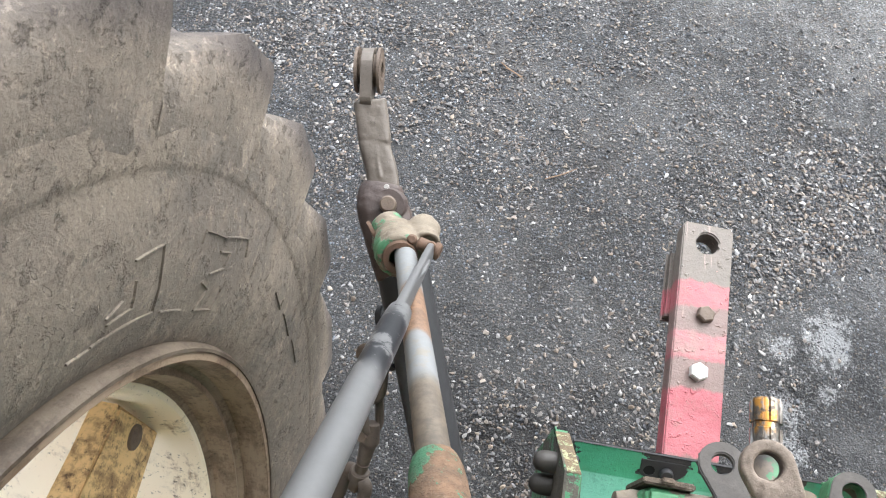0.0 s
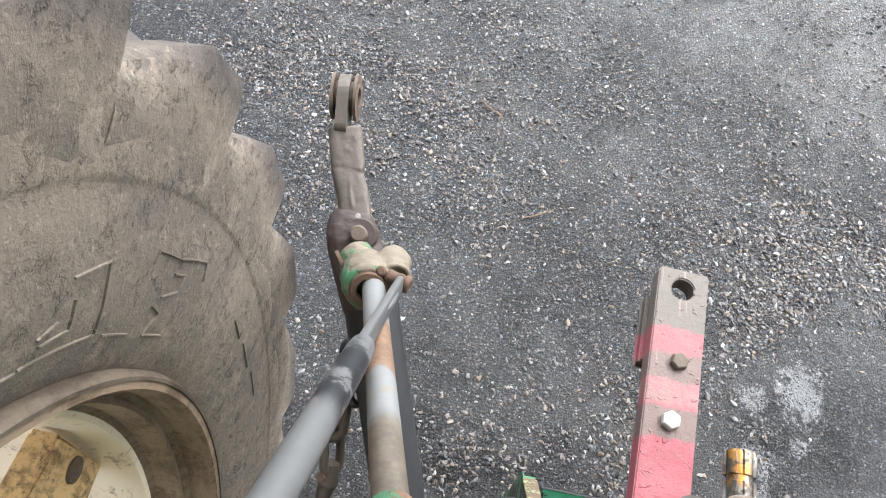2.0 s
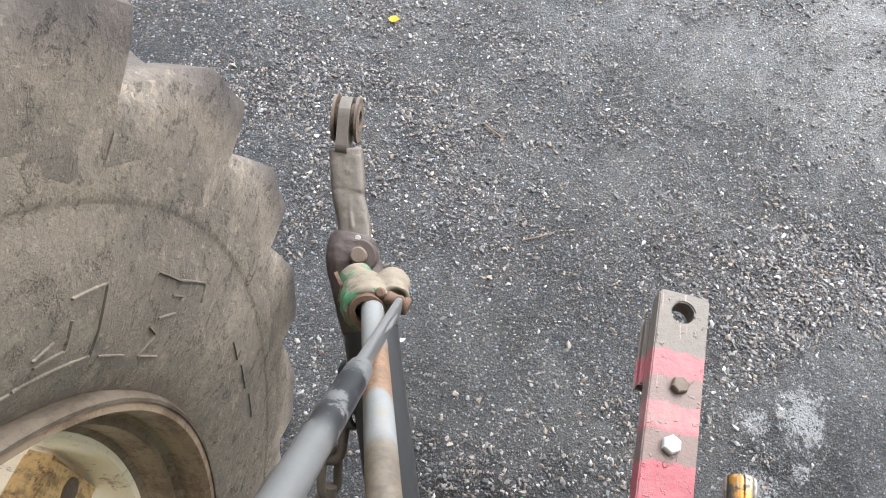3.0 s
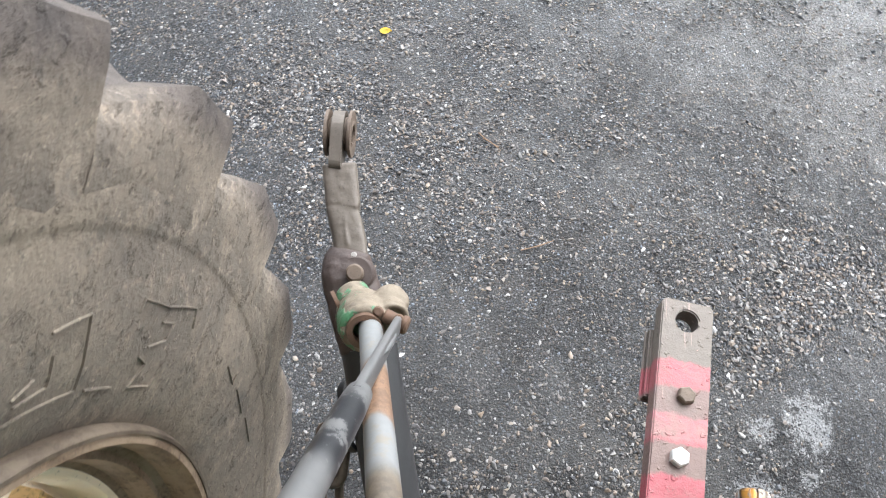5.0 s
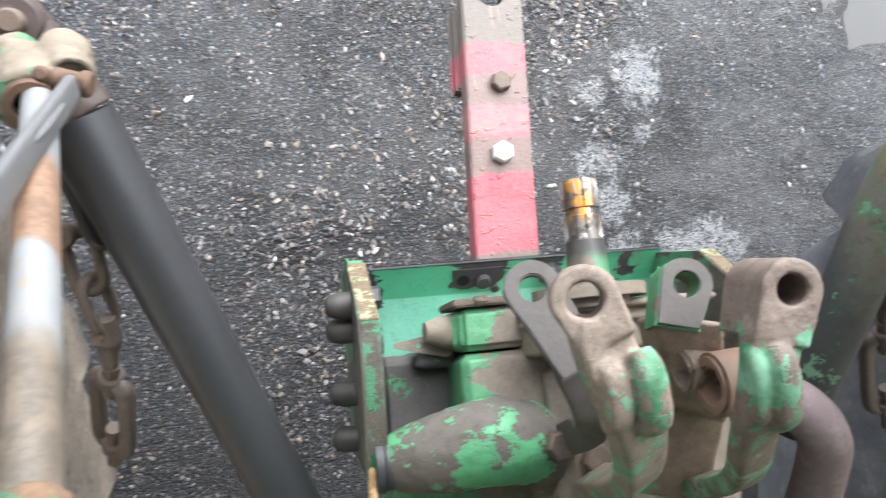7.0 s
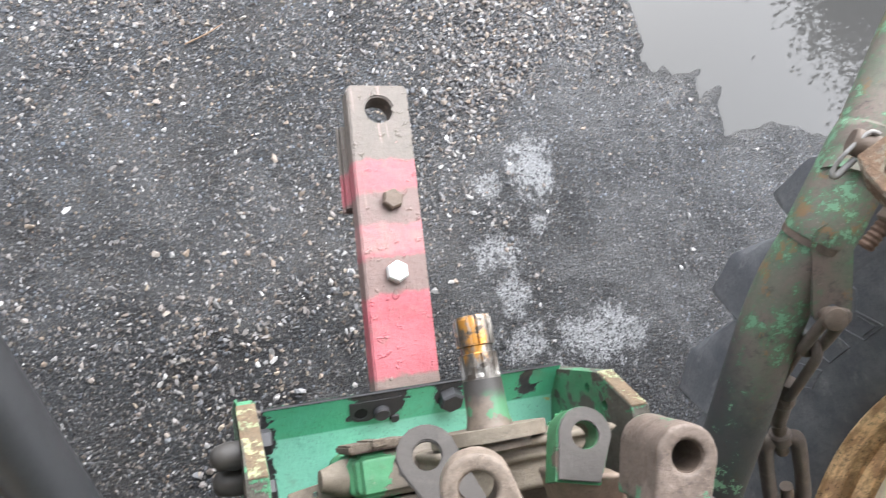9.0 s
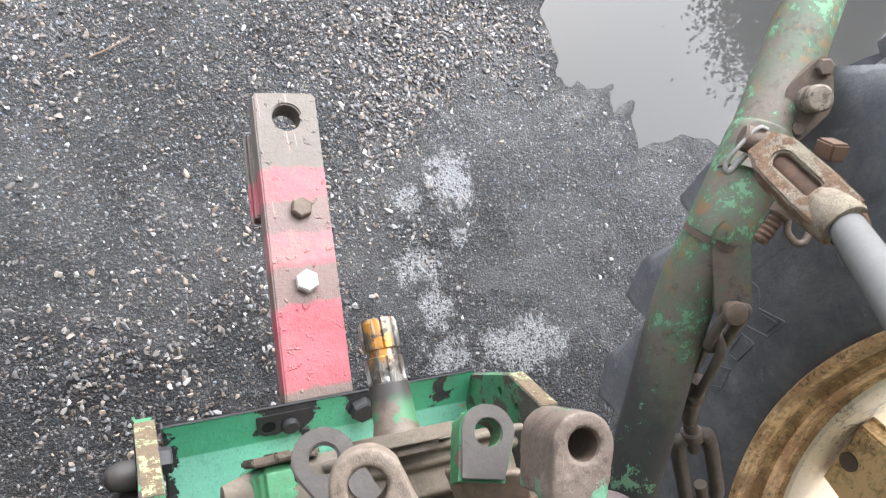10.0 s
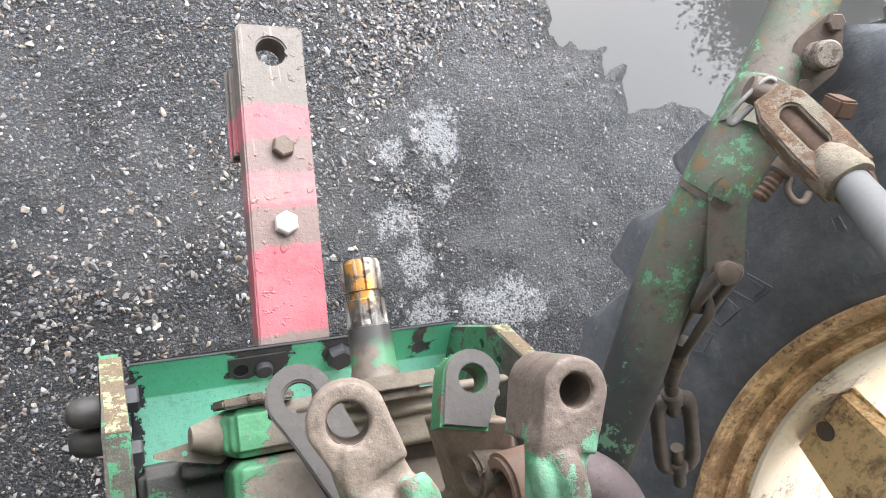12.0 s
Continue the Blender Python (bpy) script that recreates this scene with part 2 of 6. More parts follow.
FORK = make_case_paint("green_fork_paint", 0.0, (0.165, 0.125, 0.095), (0.115, 0.085, 0.064), (0.040, 0.165, 0.068), 0.10)
WEB = make_case_paint("brown_fork_web", 0.034, (0.235, 0.175, 0.130), (0.160, 0.118, 0.088), (0.060, 0.190, 0.085), -0.05)
ARM_A = make_arm_paint("worn_arm_with_tan_eye", (-0.091, -0.224), (0.240, 0.190, 0.148), (0.165, 0.128, 0.098), 0.027, 0.035)
ARM_B = make_arm_paint("worn_arm_with_brown_eye", (0.053, -0.229), (0.170, 0.130, 0.104), (0.118, 0.088, 0.068), 0.019, 0.05)


def make_link_paint():
    """Olive-brown steel with a green cast and clusters of flaked mint paint."""
    k = Mat("worn_green_link", 0.45)
    big, mid, fine = k.noise(9, 5, 0.65), k.noise(38, 6, 0.75, shift=2.0), k.noise(170, 4, 0.75, shift=4.0)
    col = k.mix(k.gate(big, 0.35, 0.65), (0.165, 0.122, 0.102), (0.092, 0.122, 0.080))
    col = k.mix(k.gate(k.noise(20, 5, shift=6.0), 0.55, 0.75), col, (0.13, 0.108, 0.086))
    col = k.mix(k.math("MULTIPLY", k.gate(k.noise(30, 7, 0.8, shift=19.0), 0.5, 0.66), 0.75), col, (0.042, 0.036, 0.031))
    col = k.mix(k.math("MULTIPLY", k.gate(fine, 0.5, 0.7), 0.3), col, (0.05, 0.042, 0.035))
    col = k.mix(k.math("MULTIPLY", k.gate(k.noise(210, 4, 0.8, shift=29.0), 0.60, 0.68), 0.5), col, (0.27, 0.235, 0.19))
    rusty = k.gate(k.math("ADD", mid, k.math("MULTIPLY", big, 0.6)), 0.86, 0.93)
    col = k.mix(k.math("MULTIPLY", rusty, 0.8), col, (0.20, 0.115, 0.05))
    where = k.math("ADD", k.noise(64, 6, 0.80, shift=9.0), k.math("MULTIPLY", k.noise(15, 4, shift=5.0), 0.8))
    col = k.mix(k.math("MULTIPLY", k.gate(where, 0.88, 1.02), 0.6), col, (0.060, 0.175, 0.085))
    # dark grey towards the lower end, with a ragged edge
    low_end = k.math("ADD", k.axis(2), k.math("MULTIPLY", k.math("SUBTRACT", big, 0.5), 0.16))
    col = k.mix(k.math("MULTIPLY", k.gate(low_end, 0.745, 0.675), 0.85), col, (0.034, 0.036, 0.037))
    flakes = k.gate(k.math("ADD", where, k.math("MULTIPLY", fine, 0.15)), 1.085, 1.105)
    col = k.mix(flakes, col, k.mix(mid, (0.10, 0.235, 0.125), (0.19, 0.34, 0.215)))
    return k.done(col, 0.68, k.math("ADD", k.math("ADD", flakes, k.math("MULTIPLY", fine, 0.3)), mid), 0.5, 0.0018)


LINK_R = make_link_paint()
LINK_L = plain_steel("dark_link_steel", (0.022, 0.023, 0.025), (0.038, 0.039, 0.041), 0.45, 0.0, 60, 0.3)
LINK_END = plain_steel("brown_link_steel", (0.17, 0.145, 0.12), (0.095, 0.078, 0.063), 0.45, 0.1, 45, 0.6)
LINK_PAD = plain_steel("rusty_link_pad", (0.085, 0.058, 0.048), (0.045, 0.034, 0.031), 0.6, 0.0, 70, 0.8)
THIN = plain_steel("dark_dusty_plate", (0.10, 0.088, 0.076), (0.07, 0.062, 0.056), 0.65, 0.0, 60, 0.5)
RUST = plain_steel("rust", (0.165, 0.095, 0.058), (0.085, 0.052, 0.036), 0.75, 0.0, 90, 0.7)
RUST_FACE = plain_steel("rust_brown_face", (0.235, 0.140, 0.090), (0.12, 0.072, 0.050), 0.65, 0.0, 40, 0.5)
RUST_DULL = plain_steel("dull_rusty_steel", (0.17, 0.128, 0.095), (0.09, 0.064, 0.048), 0.65, 0.0, 80, 0.7)
DARK = plain_steel("dark_steel", (0.040, 0.037, 0.035), (0.070, 0.063, 0.055), 0.55, 0.2, 70, 0.4)
ZINC = plain_steel("zinc_plated", (0.80, 0.79, 0.76), (0.62, 0.61, 0.58), 0.45, 0.25, 120, 0.2)
BEIGE = make_case_paint("beige_casting", -0.458, (0.215, 0.178, 0.130), (0.160, 0.130, 0.096), (0.055, 0.150, 0.075))


def make_tyre_rubber(name, dust):
    """Old rubber under baked-on dust, with fine weather cracks."""
    k = Mat(name, 0.8)
    big, mid, fine = k.noise(5, 6, 0.65), k.noise(26, 7, 0.75, shift=2.0), k.noise(190, 4, 0.75, shift=4.0)
    col = k.mix(k.gate(big, 0.32, 0.68), (0.140, 0.125, 0.107), (0.205, 0.180, 0.147))
    col = k.mix(k.math("MULTIPLY", k.gate(mid, 0.45, 0.7), 0.8), col, (0.225, 0.195, 0.155))
    col = k.mix(k.math("MULTIPLY", k.gate(k.noise(13, 6, 0.7, shift=6.0), 0.55, 0.7), 0.6), col, (0.085, 0.08, 0.075))
    col = k.mix(k.math("MULTIPLY", k.gate(fine, 0.5, 0.72), 0.25), col, (0.075, 0.068, 0.060))
    col = k.mix(k.math("MULTIPLY", k.gate(k.noise(3.2, 5, 0.7, (1, 0.6, 1.4), shift=51.0), 0.45, 0.65), 0.55), col, (0.105, 0.096, 0.084))
    col = k.mix(k.math("MULTIPLY", k.gate(k.noise(34, 7, 0.80, shift=53.0), 0.54, 0.64), 0.7), col, (0.27, 0.235, 0.19))
    crack = k.gate(k.math("ABSOLUTE", k.math("SUBTRACT", k.noise(15, 4, 0.62, (1.0, 2.2, 0.6), shift=13.0), 0.5)), 0.0, 0.006)
    crack = k.math("MULTIPLY", k.math("SUBTRACT", 1.0, crack), k.gate(k.noise(7, 2, shift=15.0), 0.56, 0.66))
    col = k.mix(k.math("MULTIPLY", crack, 0.55), col, (0.045, 0.040, 0.036))
    grit = k.noise(320, 4, 0.8, shift=31.0)
    col = k.mix(k.math("MULTIPLY", k.gate(k.noise(110, 5, 0.8, shift=61.0), 0.57, 0.66), 0.7), col, (0.055, 0.050, 0.045))
    col = k.mix(k.math("MULTIPLY", k.gate(k.noise(130, 5, 0.8, shift=37.0), 0.58, 0.66), 0.7), col, (0.32, 0.285, 0.235))
    col = k.mix(1.0, col, (1.27, 1.20, 1.15), "MULTIPLY")
    if dust == 1.0:
        # below the moulded step the wall is slightly darker
        y, z = k.math("SUBTRACT", k.axis(1), -0.70), k.math("SUBTRACT", k.axis(2), 0.89)
        near = k.math("SQRT", k.math("ADD", k.math("MULTIPLY", y, y), k.math("MULTIPLY", z, z)))
        near = k.math("ADD", near, k.math("MULTIPLY", k.math("SUBTRACT", mid, 0.5), 0.03))
        col = k.mix(k.gate(near, 0.646, 0.638), col, k.mix(1.0, col, (0.93, 0.93, 0.93), "MULTIPLY"))
    if dust < 1.0:
        # the running face of the bars is rubbed to grey rubber
        far = k.math("SQRT", k.math("ADD", k.math("MULTIPLY", k.axis(0), k.axis(0)), k.math("MULTIPLY", k.axis(1), k.axis(1))))
        far = k.math("ADD", far, k.math("MULTIPLY", k.math("SUBTRACT", mid, 0.5), 0.05))
        col = k.mix(k.gate(far, 0.700, 0.735), col, k.mix(1.0, col, (dust, dust, dust * 1.12), "MULTIPLY"))
    h = k.math("ADD", k.math("ADD", k.math("MULTIPLY", k.noise(9, 6, 0.7, shift=41.0), 2.0), k.math("MULTIPLY", k.noise(60, 6, 0.78, shift=43.0), 1.1)), k.math("ADD", k.math("MULTIPLY", fine, 0.15), k.math("MULTIPLY", k.gate(k.noise(48, 6, 0.8, shift=47.0), 0.56, 0.66), 1.1)))
    return k.done(col, 0.8, k.math("SUBTRACT", h, k.math("MULTIPLY", crack, 0.8)), 0.75, 0.0034)


def make_black_rubber(name, dust):
    k = Mat(name, 0.6)
    mid, fine = k.noise(14, 6, 0.7, shift=2.0), k.noise(150, 4, 0.75)
    col = k.mix(k.gate(mid, 0.35, 0.75), (0.052, 0.053, 0.056), (0.098, 0.097, 0.095))
    col = k.mix(k.math("MULTIPLY", k.gate(k.noise(30, 6, 0.75, (1, 0.4, 1), shift=7.0), 0.56, 0.7), 0.6), col, (0.15, 0.145, 0.135))
    col = k.mix(k.math("MULTIPLY", k.gate(fine, 0.5, 0.7), 0.4), col, (0.035, 0.035, 0.036))
    col = k.mix(1.0, col, (dust, dust, dust), "MULTIPLY")
    return k.done(col, 0.5, k.math("ADD", mid, k.math("MULTIPLY", fine, 0.5)), 0.8, 0.003)


BEIGE_RUST = worn_paint("rusty_beige_clevis", (0.29, 0.230, 0.172), (0.25, 0.155, 0.095), (0.27, 0.205, 0.150), 0.42, 0.6, 0.6, 42, (0.31, 0.27, 0.19))
GREY_ROD = plain_steel("dull_grey_rod", (0.135, 0.133, 0.130), (0.190, 0.186, 0.18), 0.75, 0.0, 60, 0.3)
TYRE_L, TYRE_R = make_tyre_rubber("dusty_tyre_rubber", 1.0), make_black_rubber("black_tyre_rubber", 2.1)
TREAD_L, TREAD_R = make_tyre_rubber("worn_tread_rubber", 0.45), make_black_rubber("grey_tread_rubber", 2.3)


def make_rim(name, paint, wear, rust=(0.25, 0.155, 0.075)):
    """Wheel paint under rust bloom, dark specks and dust."""
    k = Mat(name, 0.5)
    big, fine = k.noise(11, 6, 0.7), k.noise(140, 5, 0.78, shift=2.0)
    y, z = k.math("SUBTRACT", k.axis(1), -0.70), k.math("SUBTRACT", k.axis(2), 0.89)
    ring = k.n.new("ShaderNodeCombineXYZ")
    k.l.new(k.math("SQRT", k.math("ADD", k.math("MULTIPLY", y, y), k.math("MULTIPLY", z, z))), ring.inputs[0])
    k.l.new(k.math("MULTIPLY", k.math("ARCTAN2", y, z), 0.10), ring.inputs[1])
    k.l.new(k.axis(0), ring.inputs[2])
    plain, k.c = k.c, ring.outputs[0]
    mid = k.noise(85, 6, 0.75, shift=4.0)
    k.c = plain
    col = k.mix(k.noise(5, 4), paint, tuple(min(1, c * 1.15) for c in paint))
    rusty = k.gate(k.math("ADD", k.math("ADD", big, k.math("MULTIPLY", mid, 0.7)), k.math("MULTIPLY", fine, 0.3)), 1.32 - wear * 0.5, 1.55 - wear * 0.5)
    col = k.mix(k.math("MULTIPLY", rusty, 0.85), col, k.mix(fine, rust, tuple(c * 0.5 for c in rust)))
    specks = k.gate(k.math("ADD", fine, k.math("MULTIPLY", big, 0.3)), 0.80 - wear * 0.07, 0.84 - wear * 0.07)
    col = k.mix(k.math("MULTIPLY", specks, 0.7), col, (0.060, 0.036, 0.020))
    soot = k.gate(k.noise(19, 7, 0.78, shift=21.0), 0.55, 0.72)
    col = k.mix(k.math("MULTIPLY", soot, 0.55 * wear), col, (0.10, 0.07, 0.045))
    return k.done(col, 0.6, k.math("ADD", mid, fine), 0.4, 0.002)


RIM_CREAM = make_rim("cream_wheel_paint", (0.95, 0.79, 0.61), 0.56, (0.42, 0.24, 0.12))
RIM_RUSTY = make_rim("rusty_yellow_rim", (0.84, 0.58, 0.30), 0.92, (0.46, 0.25, 0.11))
RIM_DUSTY = make_rim("dusty_brown_rim", (0.27, 0.200, 0.140), 0.92, (0.175, 0.115, 0.072))
RIM_LIP = make_rim("dusty_rim_lip", (0.125, 0.098, 0.072), 0.95, (0.060, 0.042, 0.028))
HUB_YELLOW = make_rim("soiled_yellow_casting", (0.72, 0.50, 0.24), 0.76, (0.30, 0.17, 0.085))


def make_ground():
    k = Mat("wet_asphalt", 0.5)
    big, mid = k.noise(2.2, 5), k.noise(9, 5, shift=4.0)
    drag = k.n.new("ShaderNodeTexNoise")
    drag.inputs["Scale"].default_value, drag.inputs["Detail"].default_value = 130.0, 3.0
    k.l.new(k.c, drag.inputs["Vector"])
    less = k.n.new("ShaderNodeVectorMath")
    less.operation = "SCALE"
    less.inputs[3].default_value = 0.006
    k.l.new(drag.outputs["Color"], less.inputs[0])
    bent = k.n.new("ShaderNodeVectorMath")
    bent.operation = "ADD"
    k.l.new(k.c, bent.inputs[0])
    k.l.new(less.outputs[0], bent.inputs[1])
    flat_coordinates, k.c = k.c, bent.outputs[0]
    small, coarse = k.n.new("ShaderNodeSeparateColor"), k.n.new("ShaderNodeSeparateColor")
    k.l.new(k.cells(330), small.inputs[0])
    k.l.new(k.cells(150), coarse.inputs[0])
    gap1, gap2 = k.cells(330, "Distance"), k.cells(150, "Distance")
    k.c = flat_coordinates
    # crushed stone shows less in the smooth asphalt by the puddle
    smooth = k.math("MULTIPLY", k.gate(k.axis(0), 0.26, 0.42), k.math("SUBTRACT", 1.0, k.gate(k.axis(1), 0.42, 0.58)))
    base = k.mix(k.gate(big, 0.3, 0.7), (0.0085, 0.0090, 0.0105), (0.019, 0.0195, 0.0215))
    tone1 = k.ramp(small.outputs[0], [(0.0, 0.006), (0.45, 0.024), (0.80, 0.075), (1.0, 0.24)])
    tone1 = k.mix(k.gate(small.outputs[1], 0.66, 0.72), tone1, k.mix(1.0, tone1, (1.0, 0.80, 0.60), "MULTIPLY"))
    tone1 = k.mix(k.gate(small.outputs[2], 0.60, 0.66), tone1, k.mix(1.0, tone1, (0.82, 0.94, 1.10), "MULTIPLY"))
    col = k.mix(k.gate(gap1, 0.62, 0.40), base, tone1)
    tone2 = k.ramp(coarse.outputs[0], [(0.0, 0.012), (0.45, 0.050), (0.85, 0.15), (1.0, 0.42)])
    tone2 = k.mix(k.gate(coarse.outputs[2], 0.75, 0.80), tone2, k.mix(1.0, tone2, (1.0, 0.78, 0.55), "MULTIPLY"))
    tone2 = k.mix(k.gate(coarse.outputs[2], 0.35, 0.28), tone2, k.mix(1.0, tone2, (0.80, 0.93, 1.08), "MULTIPLY"))
    chosen = k.math("MULTIPLY", k.gate(coarse.outputs[1], 0.40, 0.44), k.gate(gap2, 0.56, 0.44))
    col = k.mix(k.math("MULTIPLY", chosen, k.math("SUBTRACT", 1.0, k.math("MULTIPLY", smooth, 0.25))), col, tone2)
    col = k.mix(k.gate(mid, 0.52, 0.72), col, k.mix(0.45, col, (0.030, 0.029, 0.028)))
    col = k.mix(k.math("MULTIPLY", k.gate(k.noise(4.5, 6, 0.7, shift=12.0), 0.5, 0.68), k.math("MULTIPLY", k.math("SUBTRACT", 1.0, smooth), 0.34)), col, (0.075, 0.062, 0.050))
    # ragged shade under the hitch and tractor, put into the asphalt's colour
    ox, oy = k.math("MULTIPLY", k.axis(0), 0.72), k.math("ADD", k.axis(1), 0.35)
    shaded = k.math("SQRT", k.math("ADD", k.math("MULTIPLY", ox, ox), k.math("MULTIPLY", oy, oy)))
    shaded = k.math("ADD", shaded, k.math("MULTIPLY", k.math("SUBTRACT", k.noise(3.4, 6, 0.7, shift=71.0), 0.5), 0.8))
    col = k.mix(k.gate(shaded, 0.92, 0.55), col, k.mix(1.0, col, (0.52, 0.49, 0.47), "MULTIPLY"))
    # soaked rim of the hollow that holds the water
    col = k.mix(k.math("MULTIPLY", k.math("SUBTRACT", 1.0, k.gate(k.axis(2), -0.0105, -0.0045)), 0.85), col, (0.014, 0.013, 0.012))
    # fine cracks in the newer asphalt by the puddle
    warp = k.n.new("ShaderNodeVectorMath")
    warp.operation = "ADD"
    wob = k.n.new("ShaderNodeTexNoise")
    wob.inputs["Scale"].default_value = 11.0
    k.l.new(k.c, wob.inputs["Vector"])
    shrink = k.n.new("ShaderNodeVectorMath")
    shrink.operation = "SCALE"
    shrink.inputs[3].default_value = 0.14
    k.l.new(wob.outputs["Color"], shrink.inputs[0])
    k.l.new(k.c, warp.inputs[0])
    k.l.new(shrink.outputs[0], warp.inputs[1])
    net = k.n.new("ShaderNodeTexVoronoi")
    net.feature = "DISTANCE_TO_EDGE"
    net.inputs["Scale"].default_value = 2.6
    k.l.new(warp.outputs[0], net.inputs["Vector"])
    crack = k.math("MULTIPLY", k.math("SUBTRACT", 1.0, k.gate(net.outputs["Distance"], 0.003, 0.008)), k.gate(k.axis(0), 0.42, 0.55))
    col = k.mix(k.math("MULTIPLY", crack, 0.8), col, (0.008, 0.008, 0.008))
    # pale dried-mortar patches
    spots = None
    for x, y, rx, ry in ((0.468, 0.295, 0.055, 0.080), (0.358, 0.268, 0.036, 0.035), (0.352, 0.120, 0.060, 0.042), (0.55, -0.08, 0.12, 0.060), (0.372, 0.030, 0.036, 0.055), (0.375, -0.078, 0.060, 0.040), (0.46, 0.175, 0.020, 0.022)):
        dx = k.math("DIVIDE", k.math("SUBTRACT", k.axis(0), x), rx)
        dy = k.math("DIVIDE", k.math("SUBTRACT", k.axis(1), y), ry)
        d = k.math("SQRT", k.math("ADD", k.math("MULTIPLY", dx, dx), k.math("MULTIPLY", dy, dy)))
        w = k.math("SUBTRACT", 1.25, d)
        spots = w if spots is None else k.math("MAXIMUM", spots, w)
    rag = k.math("ADD", spots, k.math("MULTIPLY", k.math("SUBTRACT", k.noise(30, 8, 0.85, (1.0, 0.7, 1.0), shift=8.0), 0.5), 5.2))
    pale = k.gate(rag, 0.25, 0.6)
    col = k.mix(k.math("MULTIPLY", pale, 0.85), col, k.mix(k.noise(90, 4), (0.25, 0.25, 0.245), (0.43, 0.43, 0.42)))
    rough = k.math("ADD", k.math("MULTIPLY", k.gate(k.noise(6, 4, shift=1.0), 0.35, 0.7), 0.22), 0.34)
    lift = k.math("MULTIPLY", k.gate(gap2, 0.60, 0.25), k.math("ADD", 0.15, coarse.outputs[1]))
    lift = k.math("ADD", lift, k.math("MULTIPLY", k.gate(gap1, 0.65, 0.3), 0.5))
    height = k.math("ADD", k.math("MULTIPLY", lift, k.math("SUBTRACT", 1.0, k.math("MULTIPLY", smooth, 0.25))), k.math("ADD", k.math("MULTIPLY", k.noise(170, 6, 0.8), 0.8), k.math("MULTIPLY", k.noise(40, 5, shift=2.0), 0.8)))
    rough = k.math("ADD", rough, k.math("MULTIPLY", smooth, 0.08))
    col = k.mix(1.0, col, (0.86, 0.865, 0.885), "MULTIPLY")
    # the film of water lies in patches
    wet = k.gate(k.math("ADD", k.noise(3.0, 5, 0.65, shift=33.0), k.math("MULTIPLY", k.noise(22, 4, shift=35.0), 0.35)), 0.55, 0.80)
    k.put(k.p.inputs["Coat Weight"], k.math("ADD", 0.04, k.math("MULTIPLY", wet, 0.26)))
    k.p.inputs["Coat Roughness"].default_value = 0.22
    return k.done(col, rough, height, 1.0, 0.0065)


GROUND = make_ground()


def make_stone(name, shades, rough):
    k = Mat(name, 0.65)
    tint = k.ramp(k.island(), shades)
    return k.done(k.mix(k.noise(160, 4), tint, k.mix(0.5, tint, (0.05, 0.047, 0.045))), rough, k.noise(260, 3), 0.5, 0.001)


STONE = make_stone("gravel_stone", [(0.0, (0.030, 0.030, 0.031)), (0.12, (0.068, 0.074, 0.086)), (0.24, (0.130, 0.094, 0.064)), (0.38, (0.120, 0.128, 0.142)), (0.48, (0.200, 0.150, 0.102)), (0.60, (0.17, 0.175, 0.188)), (0.68, (0.31, 0.21, 0.140)), (0.76, (0.27, 0.27, 0.27)), (0.84, (0.40, 0.305, 0.20)), (0.92, (0.32, 0.31, 0.295)), (0.98, (0.41, 0.395, 0.37)), (1.0, (0.58, 0.57, 0.55))], 0.42)
STONE_DARK = make_stone("drift_stone", [(0.0, (0.026, 0.026, 0.028)), (0.14, (0.062, 0.066, 0.074)), (0.28, (0.115, 0.084, 0.060)), (0.42, (0.105, 0.112, 0.124)), (0.54, (0.165, 0.122, 0.085)), (0.66, (0.150, 0.154, 0.162)), (0.76, (0.235, 0.172, 0.122)), (0.84, (0.23, 0.23, 0.23)), (0.91, (0.31, 0.25, 0.18)), (0.96, (0.33, 0.32, 0.305)), (1.0, (0.60, 0.585, 0.56))], 0.45)
GRIT = make_stone("bedded_chips", [(0.0, (0.014, 0.014, 0.015)), (0.25, (0.036, 0.038, 0.042)), (0.45, (0.086, 0.066, 0.050)), (0.62, (0.078, 0.082, 0.090)), (0.80, (0.138, 0.118, 0.097)), (0.92, (0.20, 0.195, 0.19)), (1.0, (0.42, 0.41, 0.39))], 0.45)

AGGREGATE = make_stone("bedded_dark_chips", [(0.0, (0.012, 0.012, 0.013)), (0.35, (0.030, 0.031, 0.033)), (0.70, (0.058, 0.059, 0.062)), (0.90, (0.105, 0.104, 0.102)), (1.0, (0.22, 0.215, 0.21))], 0.45)


def make_pebble():
    k = Mat("single_stone", 0.6)
    v = k.random()
    tint = k.ramp(v, [(0.0, (0.10, 0.098, 0.095)), (0.3, (0.22, 0.21, 0.20)), (0.5, (0.26, 0.195, 0.135)), (0.7, (0.27, 0.265, 0.255)), (0.92, (0.31, 0.295, 0.275)), (1.0, (0.52, 0.51, 0.49))])
    return k.done(k.mix(k.noise(120, 5), tint, k.mix(0.35, tint, (0.12, 0.11, 0.10))), 0.55, k.noise(220, 3), 0.3, 0.001)


PEBBLE = make_pebble()


def make_water():
    k = Mat("puddle_water", 0.02)
    k.p.inputs["IOR"].default_value = 1.33
    return k.done((0.052, 0.051, 0.048), 0.02, k.noise(9, 2), 0.03, 0.002)


WATER = make_water()


